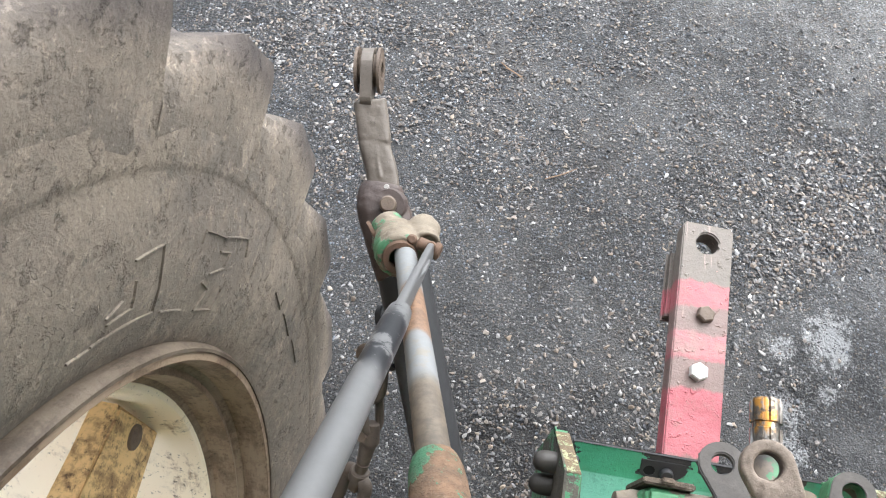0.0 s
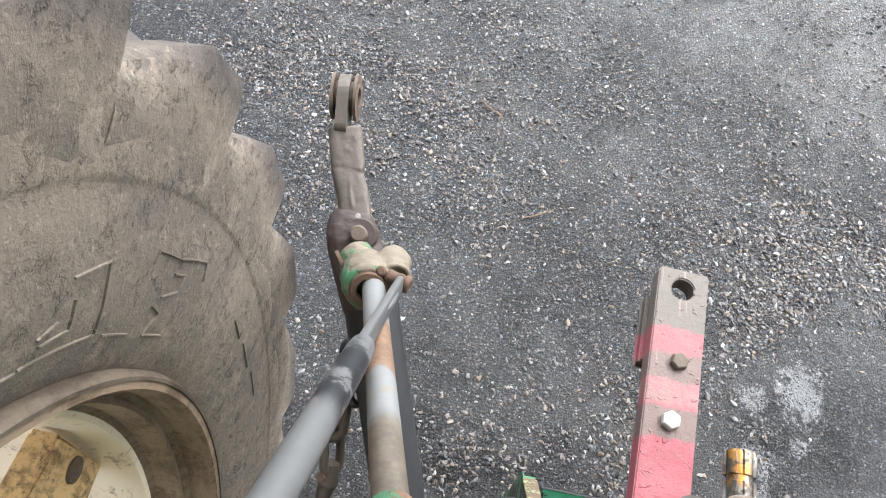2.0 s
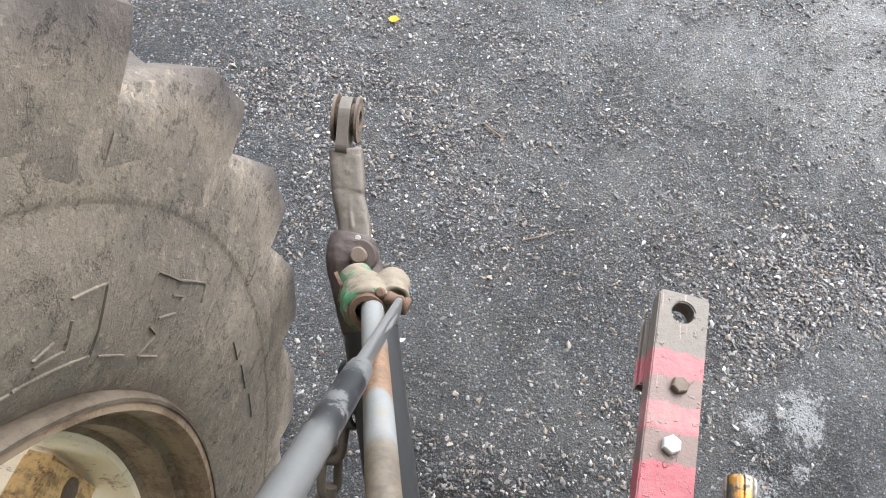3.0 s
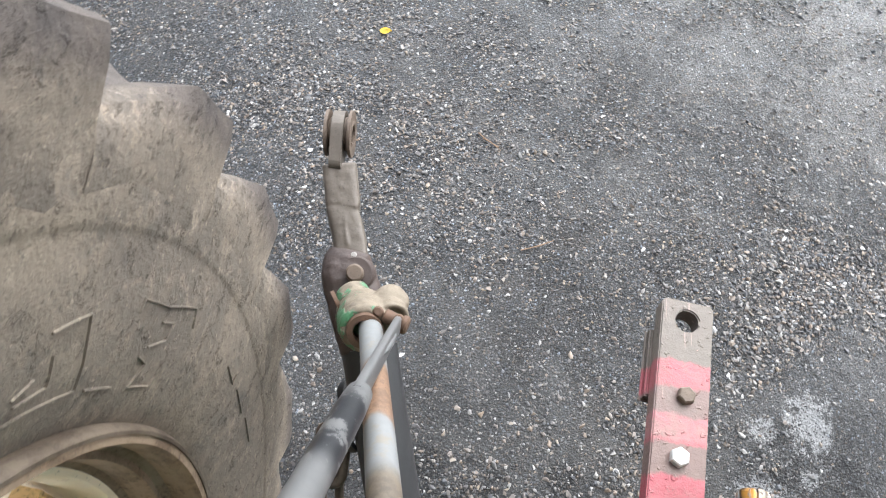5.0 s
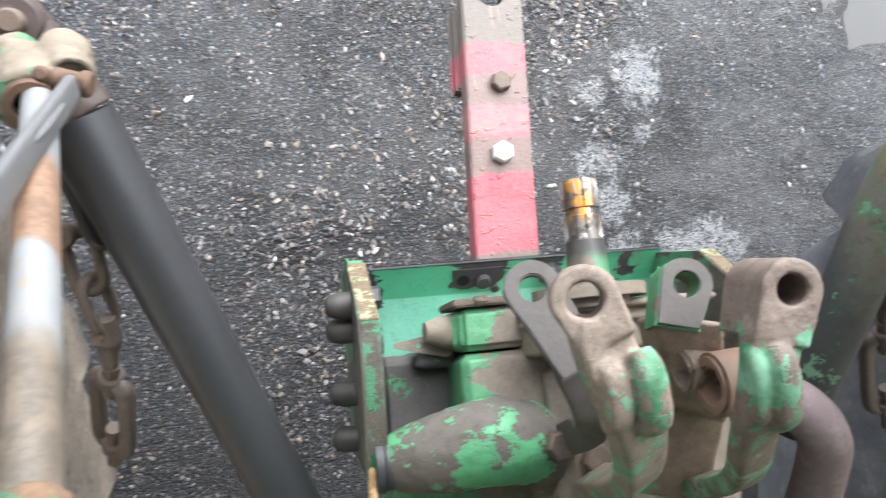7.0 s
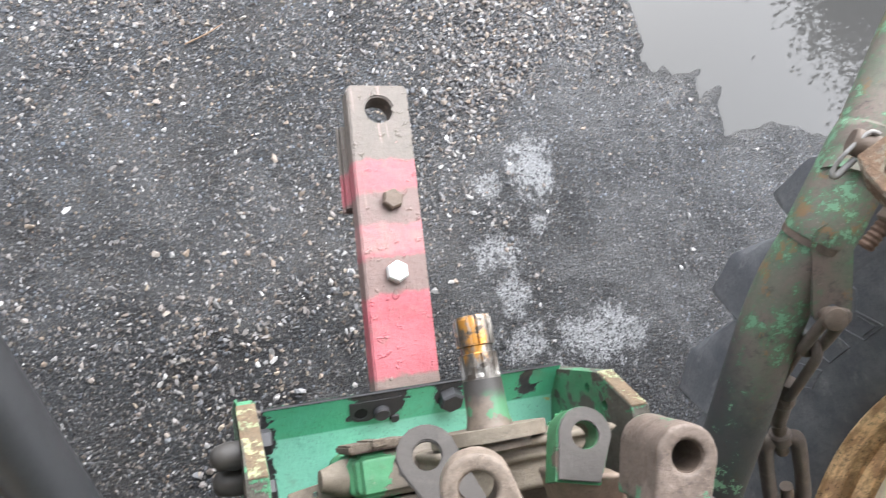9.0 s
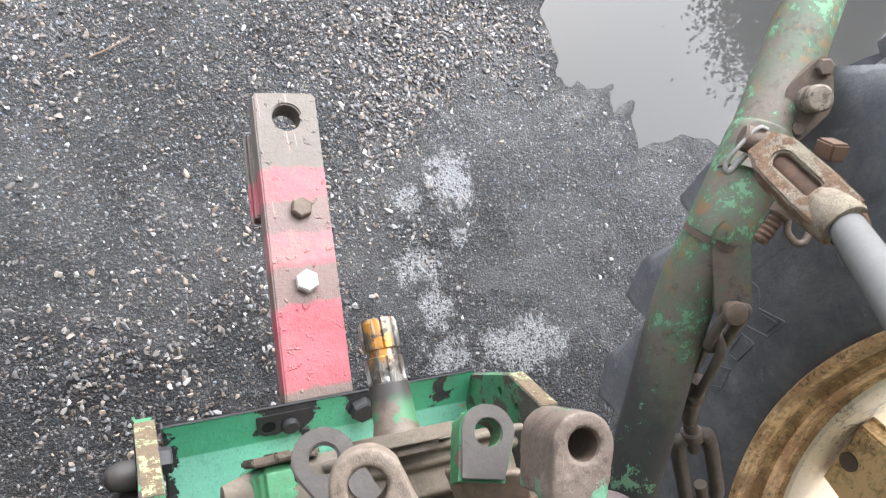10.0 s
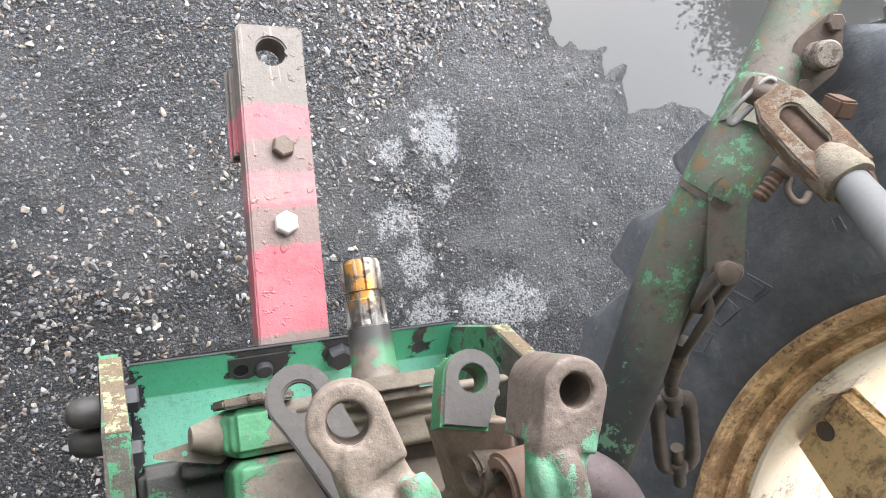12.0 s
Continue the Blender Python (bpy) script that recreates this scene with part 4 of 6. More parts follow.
def build_wheel(bead_x, side, rubber, tread, label, ear_turn, letters, steel, phase, swell):
    """side: +1 for the wheel on +x. Its inner wall faces the tractor's middle."""
    wheel = thing("rear_wheel", (bead_x + side * 0.24, AXLE_Y, 0.0), label, "wheel", "rear wheels of the tractor")
    m = frame_at((bead_x, AXLE_Y, AXLE_Z), (side, 0, 0), (0, 0, 1))
    w, R = 0.42, BEAD_R
    wall = [(R - 0.012, 0.014), (R + 0.004, 0.002), (R + 0.022, -0.006), (R + 0.05, -0.014), (R + 0.09, -0.020), (R + 0.120, -0.0207), (R + 0.130, -0.0208), (R + 0.1315, -0.0211), (R + 0.1338, -0.0222), (R + 0.1365, -0.0226), (0.650, -0.0235), (0.658, -0.0240), (0.676, -0.0246), (0.690, -0.0232), (0.701, -0.0150), (0.706, 0.0), (0.711, 0.03), (0.723, 0.06), (0.741, 0.09), (0.765, 0.12), (0.814, 0.17), (0.840, 0.209)]

    def swollen(r):
        """A fuller shoulder, for the tyre that has one."""
        return r + swell * max(0.0, min((r - 0.64) / 0.095, (0.888 - r) / 0.153))

    wall = [(swollen(r), h) for r, h in wall]

    def depth(r):
        for (ra, ha), (rb, hb) in zip(wall[1:], wall[2:]):
            if ra <= r <= rb:
                return ha + (hb - ha) * (r - ra) / (rb - ra)
        return 0.0

    profile = wall + [(r, w - h) for r, h in wall[::-1]]
    inner = [(R - 0.012, w - 0.012), (R - 0.03, w * 0.8), (R - 0.03, w * 0.2)]
    tyre = part("tyre", spin(profile + inner, m, 140, closed=True), rubber, wheel, "worn agricultural tyre with moulded lettering", 50)
    raised_letters("moulded_letter", tyre, rubber, m, letters, depth)
    # tread bars: each swells out of the shoulder and sweeps to the middle of the tread
    bars = 22 if side < 0 else 24
    run = [(0.640, -0.0190), (0.654, -0.0234), (0.674, -0.0252), (0.700, -0.0276), (0.726, -0.0300), (0.739, -0.0265), (0.744, -0.0150), (0.747, 0.03), (0.759, 0.06), (0.779, 0.09), (0.804, 0.12), (0.853, 0.17), (0.888, 0.214)]
    run = [(swollen(r), h, da) for (r, h), da in zip(run, (0.0, 0.0, 0.0, 0.0, 0.0, 0.008, 0.020, 0.07, 0.11, 0.15, 0.19, 0.25, 0.30))]
    under = [(0.645, -0.0195), (0.658, -0.0240), (0.676, -0.0265), (0.690, -0.0245), (0.697, -0.0165), (0.701, -0.0060), (0.704, 0.004), (0.708, 0.03), (0.720, 0.06), (0.738, 0.09), (0.762, 0.12), (0.811, 0.17), (0.838, 0.214)]
    under = [(swollen(r), h) for r, h in under]
    wides = (0.086, 0.087, 0.087, 0.087, 0.087, 0.087, 0.086, 0.082, 0.077, 0.072, 0.066, 0.060, 0.056)
    across = ((-1.20, 0.0), (-1.15, 0.72), (-1.10, 0.93), (-1.00, 1.0), (-0.4, 1.0), (0.05, 1.0), (0.35, 0.94), (1.30, 0.52), (2.36, 0.06), (2.44, 0.0))
    uneven = random.Random(3)
    for half in (0, 1):
        bm, rows = bmesh.new(), []
        for (r, h, da), (ru, hu), wide in zip(run, under, wides):
            row = []
            for d, lift in across:
                worn = uneven.uniform(-0.0016, 0.0016) if lift > 0.3 else 0.0
                q, z = ru + (r - ru) * lift + worn, hu + (h - hu) * lift + uneven.uniform(-0.0012, 0.0012) * (lift > 0.3)
                a = -side * da + d * wide * side * 20 / bars
                row.append(bm.verts.new((q * math.cos(a), q * math.sin(a), z if half == 0 else w - z)))
            rows.append(row)
        for a, b in zip(rows, rows[1:]):
            for i in range(len(across) - 1):
                bm.faces.new((a[i], a[i + 1], b[i + 1], b[i]))
        bm.faces.new(rows[0])
        bm.faces.new(rows[-1])
        finish(bm)
        me = mesh_from("tread_bar", bm, tread, 42)
        for k in range(bars):
            ob = new("tread_bar", me)
            ob.parent = tyre
            ob.matrix_basis = m @ Matrix.Rotation(2 * math.pi * (k + 0.5 * half + phase) / bars, 4, "Z")
    flange = [(R - 0.004, 0.016), (R - 0.002, -0.002), (R - 0.006, -0.008), (R - 0.013, -0.008), (R - 0.017, 0.000), (R - 0.018, 0.022), (R - 0.024, 0.028), (R - 0.031, 0.026), (R - 0.034, 0.034), (R - 0.036, 0.052), (R - 0.042, 0.056), (R - 0.030, 0.056), (R - 0.015, 0.040)]
    part("rim_flange", spin(flange, m, 120, closed=True), steel, wheel, "rusty yellow rim flange")
    if side < 0:
        lip = [(R - 0.001, 0.016), (R + 0.0008, -0.003), (R - 0.0030, -0.0095), (R - 0.0060, -0.0095), (R - 0.0075, -0.0005), (R - 0.0080, 0.021), (R - 0.004, 0.021)]
        part("rim_lip", spin(lip, m, 120, closed=True), RIM_LIP, wheel, "dusty brown edge of the rim")
    barrel = [(R - 0.0425, 0.0555), (R - 0.048, 0.057), (R - 0.052, 0.064), (R - 0.055, 0.090), (R - 0.056, 0.14), (R - 0.054, 0.22), (R - 0.050, 0.32), (R - 0.04, w - 0.02), (R - 0.028, w - 0.02), (R - 0.040, 0.32), (R - 0.046, 0.20), (R - 0.044, 0.115), (R - 0.038, 0.060)]
    part("rim_barrel", spin(barrel, m, 120, closed=True), RIM_CREAM, wheel, "cream painted rim barrel")
    # cast wheel centre with ears that reach the barrel
    ears, out = 6, []
    for k in range(ears):
        c = ear_turn + 2 * math.pi * k / ears
        h = radians(7)
        out += [(0.448 * math.cos(c - h), 0.448 * math.sin(c - h)), (0.448 * math.cos(c + h), 0.448 * math.sin(c + h))]
        for j in range(1, 12):
            t = j / 12
            a = c + h + (2 * math.pi / ears - 2 * h) * t
            r = 0.448 - 0.25 * math.sin(math.pi * t) ** 0.7
            out.append((r * math.cos(a), r * math.sin(a)))
    centre = part("wheel_centre", eye_plate(out, [], 0.030, m @ Matrix.Translation((0, 0, 0.106)), 0.004), HUB_YELLOW, wheel, "soiled yellow cast wheel centre")
    for k in range(ears):
        c = ear_turn + 2 * math.pi * k / ears
        p = m @ Vector((0.428 * math.cos(c), 0.428 * math.sin(c), 0.091))
        part("bolt_head", spin([(0, 0), (0.0135, 0), (0.013, 0.003), (0.009, 0.005), (0, 0.0055)], frame_at(p, (-side, 0, 0)), 20), RUST_DULL, centre, "brown round bolt head")
    part("axle_hub", spin([(0, 0.02), (0.10, 0.02), (0.115, 0.05), (0.12, 0.15), (0.16, 0.16), (0, 0.16)], m, 48), HUB_YELLOW, wheel)
    return wheel, m


wheel_left, wm_left = build_wheel(-0.580, -1, TYRE_L, TREAD_L, "large dusty brown tractor wheel standing on asphalt", radians(95), WORN_STROKES, RIM_DUSTY, 0.121, 0.008)
wheel_right, wm_right = build_wheel(0.560, 1, TYRE_R, TREAD_R, "large black tractor wheel with rusty yellow rim", radians(-126.7), CLEAR_STROKES, RIM_RUSTY, 0.86, 0.06)

# ---- drawbar ----
def build_drawbar():
    t = thing("drawbar", (0, 0, 0.48), "red painted steel drawbar with worn eye and two bolts", "drawbar")
    m = Matrix.Translation((0.0, 0.0, 0.502)) @ Matrix.Rotation(radians(-2.6), 4, "Z")
    out = [(-0.041, -0.55), (0.041, -0.55), (0.041, 0.250), (0.036, 0.256), (-0.036, 0.256), (-0.041, 0.250)]
    part("bar", eye_plate(out, [(0.0, 0.221, 0.0185)], 0.038, m, 0.003), DRAWBAR_RED, t)
    low = [(-0.046, 0.10), (0.034, 0.10), (0.034, 0.215), (-0.046, 0.215)]
    part("lower_strap", eye_plate(low, [], 0.022, m @ Matrix.Translation((0.0, 0.0, -0.034)), 0.003), DRAWBAR_RED, t)
    bolt("bolt", t, m @ Vector((0.004, 0.095, 0.019)), (0, 0, 1), RUST_DULL, 0.024, 0.012, None, 0.3, "rusty hexagon bolt")
    bolt("bolt", t, m @ Vector((0.0, 0.0, 0.019)), (0, 0, 1), ZINC, 0.025, 0.013, None, 0.5, "bright zinc hexagon bolt")
    return t


drawbar = build_drawbar()


# ---- drawbar support frame ----
def build_frame():
    t = thing("hitch_frame", (0, -0.2, 0.42), "chipped green steel drawbar support frame", "frame")
    upright = Matrix(((0, 0, 1, 0), (1, 0, 0, 0), (0, 1, 0, 0), (0, 0, 0, 1)))
    fold = [(-0.1435, 0.588), (-0.147, 0.590), (-0.1785, 0.5565), (-0.235, 0.530), (-0.300, 0.512), (-0.300, 0.502), (-0.232, 0.520), (-0.1715, 0.5505)]
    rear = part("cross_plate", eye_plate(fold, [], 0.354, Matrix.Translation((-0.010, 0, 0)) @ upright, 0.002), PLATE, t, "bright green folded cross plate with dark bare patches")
    part("worn_edge", box(-0.186, 0.166, -0.1474, -0.1436, 0.5890, 0.5908, 0.001), BARE_PLATE, rear, "dark bare upper edge")
    lean = Vector((0, -0.727, 0.687))

    def on_wall(x, z):
        return Vector((x, -0.147 - (0.590 - z) * 0.945, z))

    strip = [(-0.042, -0.008), (-0.044, 0.016), (0.016, 0.017), (0.020, 0.006), (0.014, -0.006), (0.004, -0.013), (-0.012, -0.010), (-0.022, -0.014), (-0.034, -0.013)]
    part("reinforcement", eye_plate(strip, [(-0.030, -0.001, 0.0078)], 0.0016, frame_at(on_wall(-0.048, 0.572) + lean * 0.0006, lean, (1, 0, 0)), 0.0004), BARE_PLATE, rear, "dark bare patch with a hole")
    # flat black disc on the plate, painted as the hole's darkness
    part("hole", spin([(0, 0), (0.0078, 0), (0.0078, 0.0002), (0, 0.0002)], frame_at(on_wall(-0.078, 0.571) + lean * 0.0004, lean), 20), VOID, rear)
    part("rivet", spin([(0, 0), (0.0095, 0), (0.0095, 0.005), (0.0078, 0.0068), (0, 0.0068)], frame_at(on_wall(-0.055, 0.571) + lean * 0.002, lean), 24), BARE_PLATE, rear)
    bolt("bolt", rear, on_wall(0.027, 0.574), lean, BARE_PLATE, 0.026, 0.013, None, 0.4, "dark hexagon bolt head")
    part("small_rivet", spin([(0, 0), (0.006, 0), (0.005, 0.003), (0, 0.0036)], frame_at(on_wall(-0.038, 0.560), lean), 16), BARE_PLATE, rear)
    for x, name in ((-0.202, "left"), (0.172, "right")):
        m = Matrix.Translation((x, 0, 0)) @ upright
        if name == "left":
            out = [(-0.132, 0.40), (-0.132, 0.574), (-0.137, 0.579), (-0.2085, 0.700), (-0.262, 0.700), (-0.36, 0.66), (-0.36, 0.40)]
            holes, thick = [], 0.022
        else:
            out = [(-0.140, 0.40), (-0.1485, 0.568), (-0.163, 0.683), (-0.203, 0.742), (-0.300, 0.735), (-0.34, 0.66), (-0.34, 0.40)]
            holes, thick = [(-0.178, 0.655, 0.0055), (-0.199, 0.688, 0.0055)], 0.020
        side = part("side_plate", eye_plate(out, holes, thick, m, 0.003), GREEN, t, "green side plate with yellowed worn edge")
        tops = out[2:4]
        for p, q in zip(tops, tops[1:]):
            d = Vector((0, q[0] - p[0], q[1] - p[1]))
            mid = Vector((x, (p[0] + q[0]) / 2, (p[1] + q[1]) / 2))
            strip = box(-thick / 2 + 0.001, thick / 2 - 0.001, -d.length / 2, d.length / 2, -0.0015, 0.0008, 0.0006, frame_at(mid, d.cross(Vector((1, 0, 0))) * -1, (1, 0, 0)))
            part("worn_edge", strip, EDGE, side, "yellowed paint rubbed off the plate edge")
        if name == "left":
            for y, z in ((-0.186, 0.620), (-0.212, 0.600), (-0.282, 0.560), (-0.334, 0.540)):
                part("bolt", spin([(0, 0), (0.0145, 0), (0.0145, 0.014), (0.012, 0.024), (0.006, 0.029), (0, 0.0295)], frame_at((x - 0.011, y, z), (-1, 0, 0)), 20), DARK, side)
            for y, z in ((-0.178, 0.590), (-0.230, 0.580)):
                bolt("nut", side, (x + 0.011, y, z), (1, 0, 0), BARE_PLATE, 0.024, 0.012, None, y * 7)
    return t


hitch_frame = build_frame()


# ---- power take-off ----
def build_pto():
    t = thing("pto_shaft", (0.0075, -0.2, 0.752), "greasy splined power take-off shaft stub", "shaft")
    steps, bm, rings = 72, bmesh.new(), []
    ax = frame_at((0.0075, -0.1975, 0.752), (0, 1, 0), (1, 0, 0))

    def ring(h, deep, r=0.0182):
        return [bm.verts.new(((r - deep * ((k % 12) < 5)) * math.cos(2 * math.pi * k / steps), (r - deep * ((k % 12) < 5)) * math.sin(2 * math.pi * k / steps), h)) for k in range(steps)]

    rows = [(0.030, 0, 0.0185), (0.046, 0.0004, 0.0182), (0.050, 0.0026, 0.0182), (0.068, 0.0026, 0.0182), (0.069, 0, 0.0150), (0.075, 0, 0.0150), (0.076, 0.0026, 0.0182), (0.100, 0.0026, 0.0182), (0.104, 0.001, 0.0160)]
    rings = [ring(*r) for r in rows]
    for a, b in zip(rings, rings[1:]):
        for k in range(steps):
            j = (k + 1) % steps
            bm.faces.new((a[k], a[j], b[j], b[k]))
    bm.faces.new(rings[0])
    bm.faces.new(rings[-1])
    finish(bm)
    bmesh.ops.transform(bm, matrix=ax, verts=bm.verts)
    part("splined_shaft", bm, PTO, t, "", 25)
    part("seal_boss", spin([(0.0, -0.02), (0.036, -0.02), (0.036, -0.006), (0.031, -0.002), (0.0222, 0.000), (0.0198, 0.010), (0.0186, 0.044), (0.0, 0.044)], frame_at((0.0075, -0.1975, 0.752), (0, 1, 0)), 40), BOSS, t, "dusty tapered boss round the shaft")
    return t


pto = build_pto()


# ---- rear housing ----
def build_housing():
    t = thing("transmission_housing", (0.0, -0.45, 0.4), "dusty cast iron tractor rear housing with flaking green paint", "housing")
    body = join(box(-0.185, 0.20, -0.95, -0.350, 0.42, 0.635, 0.015), box(-0.030, 0.165, -0.95, -0.262, 0.52, 0.715, 0.014))
    casting("case", body, CASE, t, "", 0.006, 0.003, 3)
    part("gearbox", box(-0.26, 0.26, -2.6, -0.78, 0.45, 0.985, 0.03), CAST, t)
    for x in (-1, 1):
        part("axle_tube", pipe([(x * 0.10, -0.70, 0.89), (x * 0.40, -0.70, 0.89), (x * 0.62, -0.70, 0.89)], [0.13, 0.10, 0.09], 24), CAST, t)
    # rear cover in two castings with a joint between them
    casting("rear_cover", join(box(-0.110, 0.030, -0.2480, -0.2035, 0.52, 0.687, 0.006), box(-0.116, -0.100, -0.246, -0.206, 0.52, 0.676, 0.005)), CASE, t, "cast cover with green paint flaked to brown dust", 0.0026, 0.0012, 1)
    casting("middle_cover", box(-0.1115, 0.030, -0.335, -0.2500, 0.50, 0.684, 0.006), CASE, t, "", 0.0028, 0.0014, 1)
    part("lip", box(-0.1155, -0.052, -0.2030, -0.1945, 0.600, 0.692, 0.002), TAN, t, "dusty bare lip of the cover")
    part("lug", box(-0.094, -0.078, -0.2010, -0.1930, 0.600, 0.6975, 0.002), TAN, t)
    oval = [(0.055 * math.cos(a), 0.052 * math.sin(a)) for a in [2 * math.pi * k / 40 for k in range(40)]]
    part("pto_cover", eye_plate(oval, [], 0.012, frame_at((0.0075, -0.2035, 0.745), (0, 1, 0), (1, 0, 0)), 0.003), DUSTY, t, "oval dusty shaft cover plate")
    casting("flange", join(box(-0.052, 0.128, -0.2200, -0.2120, 0.55, 0.772, 0.003), box(-0.050, 0.122, -0.2330, -0.2235, 0.55, 0.762, 0.003), box(-0.046, 0.118, -0.2600, -0.2200, 0.55, 0.752, 0.003)), DUSTY, t, "ribbed flange caked with dust", 0.0024, 0.0010, 1)
    part("side_boss", spin([(0, -0.02), (0.019, -0.02), (0.018, 0.004), (0.0155, 0.012), (0.0125, 0.020), (0.0105, 0.026), (0, 0.028)], frame_at((-0.116, -0.225, 0.652), (-1, 0.05, 0.12)), 28), DUSTY, t, "dusty tapered boss")
    part("ledge", eye_plate(rounded([(-0.170, -0.2345), (-0.118, -0.236), (-0.118, -0.243)], [0.003, 0.012, 0.008]), [(-0.146, -0.2365, 0.0028)], 0.008, Matrix.Translation((0, 0, 0.634)), 0.001), DUSTY, t)
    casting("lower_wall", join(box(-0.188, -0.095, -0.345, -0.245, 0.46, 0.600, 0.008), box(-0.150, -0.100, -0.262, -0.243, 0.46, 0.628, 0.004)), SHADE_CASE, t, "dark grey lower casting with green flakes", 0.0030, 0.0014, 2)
    hump = pipe([(-0.182, -0.352, 0.645), (-0.140, -0.346, 0.668), (-0.085, -0.338, 0.684), (-0.040, -0.350, 0.672), (0.0, -0.38, 0.65)], [0.030, 0.040, 0.044, 0.042, 0.036], 28, sub=5)
    casting("cross_rib", hump, RIB, t, "dusty green cast rib with flaked end", 0.0030, 0.0022, 2)
    part("plug", rod((-0.168, -0.352, 0.652), (-0.196, -0.352, 0.652), 0.027, 0.026), BARE_PLATE, t)
    part("cap_ring", spin([(0.016, 0), (0.0285, 0), (0.0285, 0.008), (0.016, 0.008)], frame_at((-0.196, -0.352, 0.652), (-1, 0, 0)), 28, closed=True), BARE_PLATE, t)
    part("yellow_tag", box(-0.212, -0.205, -0.405, -0.352, 0.636, 0.668, 0.002), HUB_YELLOW, t)
    for x, y in ((-0.030, -0.345), (0.004, -0.362), (0.060, -0.375)):
        bolt("bolt", t, (x, y, 0.715), (0, 0, 1), RUST_DULL, 0.026, 0.016, None, x * 30)
    return t


housing = build_housing()


# ---- unseen tractor cab behind the eye, added to block sky light ----
def build_unseen_cab():
    t = thing("unseen_cab", (0, -1.2, 0.98), "unseen dark green cab shell added to block sky light", "cab")
    for x in (-1, 1):
        for y in (-0.74, -2.1):
            part("post", box(x * 0.55 - 0.03, x * 0.55 + 0.03, y - 0.04, y + 0.04, 1.10, 2.10, 0.01), GREEN, t)
    part("rear_wall", box(-0.52, 0.52, -0.80, -0.76, 1.10, 2.10, 0.01), GREEN, t)
    for x in (-1, 1):
        part("side_wall", box(x * 0.55 - 0.02, x * 0.55 + 0.02, -2.06, -0.80, 1.10, 2.10, 0.01), GREEN, t)
    part("platform", box(-0.43, 0.43, -2.2, -0.70, 0.99, 1.12, 0.02), GREEN, t)
    # roof reaches out over the hitch to darken it and the near ground
    part("roof", box(-0.60, 0.60, -2.2, 0.17, 2.10, 2.18, 0.03), GREEN, t)
    return t


unseen_cab = build_unseen_cab()


# ---- centre-link brackets ----
def build_bracket(eye, face, deep, rad, hole, spine, widths, ridges, paint, label):
    """A cast arm: a bored eye, a step across its shoulder, and a slab that runs down to the housing with rounded ridges on it."""
    t = thing("link_bracket", spine[-1], label, "bracket", "centre link brackets")
    eye, face = Vector(eye), Vector(face).normalized()
    spine = [Vector(v) for v in spine]
    along = spine[0] - eye
    along -= face * along.dot(face)
    m = frame_at(eye, face, -along)
    long = along.length
    arc = [(rad * math.cos(radians(a)), rad * math.sin(radians(a))) for a in range(-88, 89, 8)]
    out = arc + [(-long, widths[0]), (-long, -widths[0])]
    flank = (spine[1] - spine[0]).cross(Vector((0, 0, 1))).cross(spine[1] - spine[0]).normalized()
    slab = pipe([eye + along * 0.70 - face * (0.0014 + widths[0] * 0.62)] + [p - flank * (0.0012 + w * 0.62) for p, w in zip(spine, widths)], [widths[0]] + widths, 32, 0.62, side=flank, square=0.32)
    pieces = [eye_plate(out, [(0, 0, hole)], deep, m @ Matrix.Translation((0, 0, -deep / 2)), 0.0022), slab]
    for a, b, r in ridges:
        a, b = Vector(a), Vector(b)
        pieces.append(pipe([a - (b - a) * 0.30 - flank * r * 1.1, a - flank * r * 0.35, a.lerp(b, 0.5) - flank * r * 0.10, b - flank * r * 0.35, b + (b - a) * 0.25 - flank * r * 1.7], [r * 0.7, r, r * 1.04, r, r * 0.7], 20, 1.0, square=0.7))
    arm = casting("arm", join(*pieces), paint, t, "cast arm with a bored eye and rubbed ridges", 0.0017, 0.0010, 2)
    part("bushing", spin([(hole * 0.955, -deep * 0.96), (hole * 1.06, -deep * 0.96), (hole * 1.06, -0.0030), (hole * 0.955, -0.0030)], m, 30, closed=True), RUST_DULL, arm, "smooth brown bore")
    return t


bracket_a = build_bracket((-0.091, -0.223, 0.995), (-0.27, -0.12, 0.95), 0.026, 0.0222, 0.0118, [(-0.078, -0.252, 0.994), (-0.064, -0.283, 0.986), (-0.045, -0.315, 0.957), (-0.014, -0.363, 0.863), (0.006, -0.39, 0.70)], [0.0186, 0.0205, 0.0195, 0.0180, 0.0180], [((-0.0775, -0.271, 0.991), (-0.070, -0.300, 0.975), 0.0092), ((-0.0560, -0.269, 0.998), (-0.0475, -0.302, 0.981), 0.0100)], ARM_A, "dusty green cast bracket with bored tan eye")
bracket_b = build_bracket((0.052, -0.228, 0.995), (-0.13, -0.12, 0.98), 0.062, 0.0212, 0.0108, [(0.0425, -0.262, 0.988), (0.040, -0.292, 0.977), (0.048, -0.327, 0.941), (0.083, -0.377, 0.848), (0.110, -0.41, 0.70)], [0.0186, 0.0170, 0.0160, 0.0160, 0.0180], [((0.0285, -0.276, 0.981), (0.0370, -0.308, 0.963), 0.0080), ((0.0425, -0.275, 0.986), (0.0530, -0.312, 0.965), 0.0100)], ARM_B, "green cast bracket with deep bored brown eye")


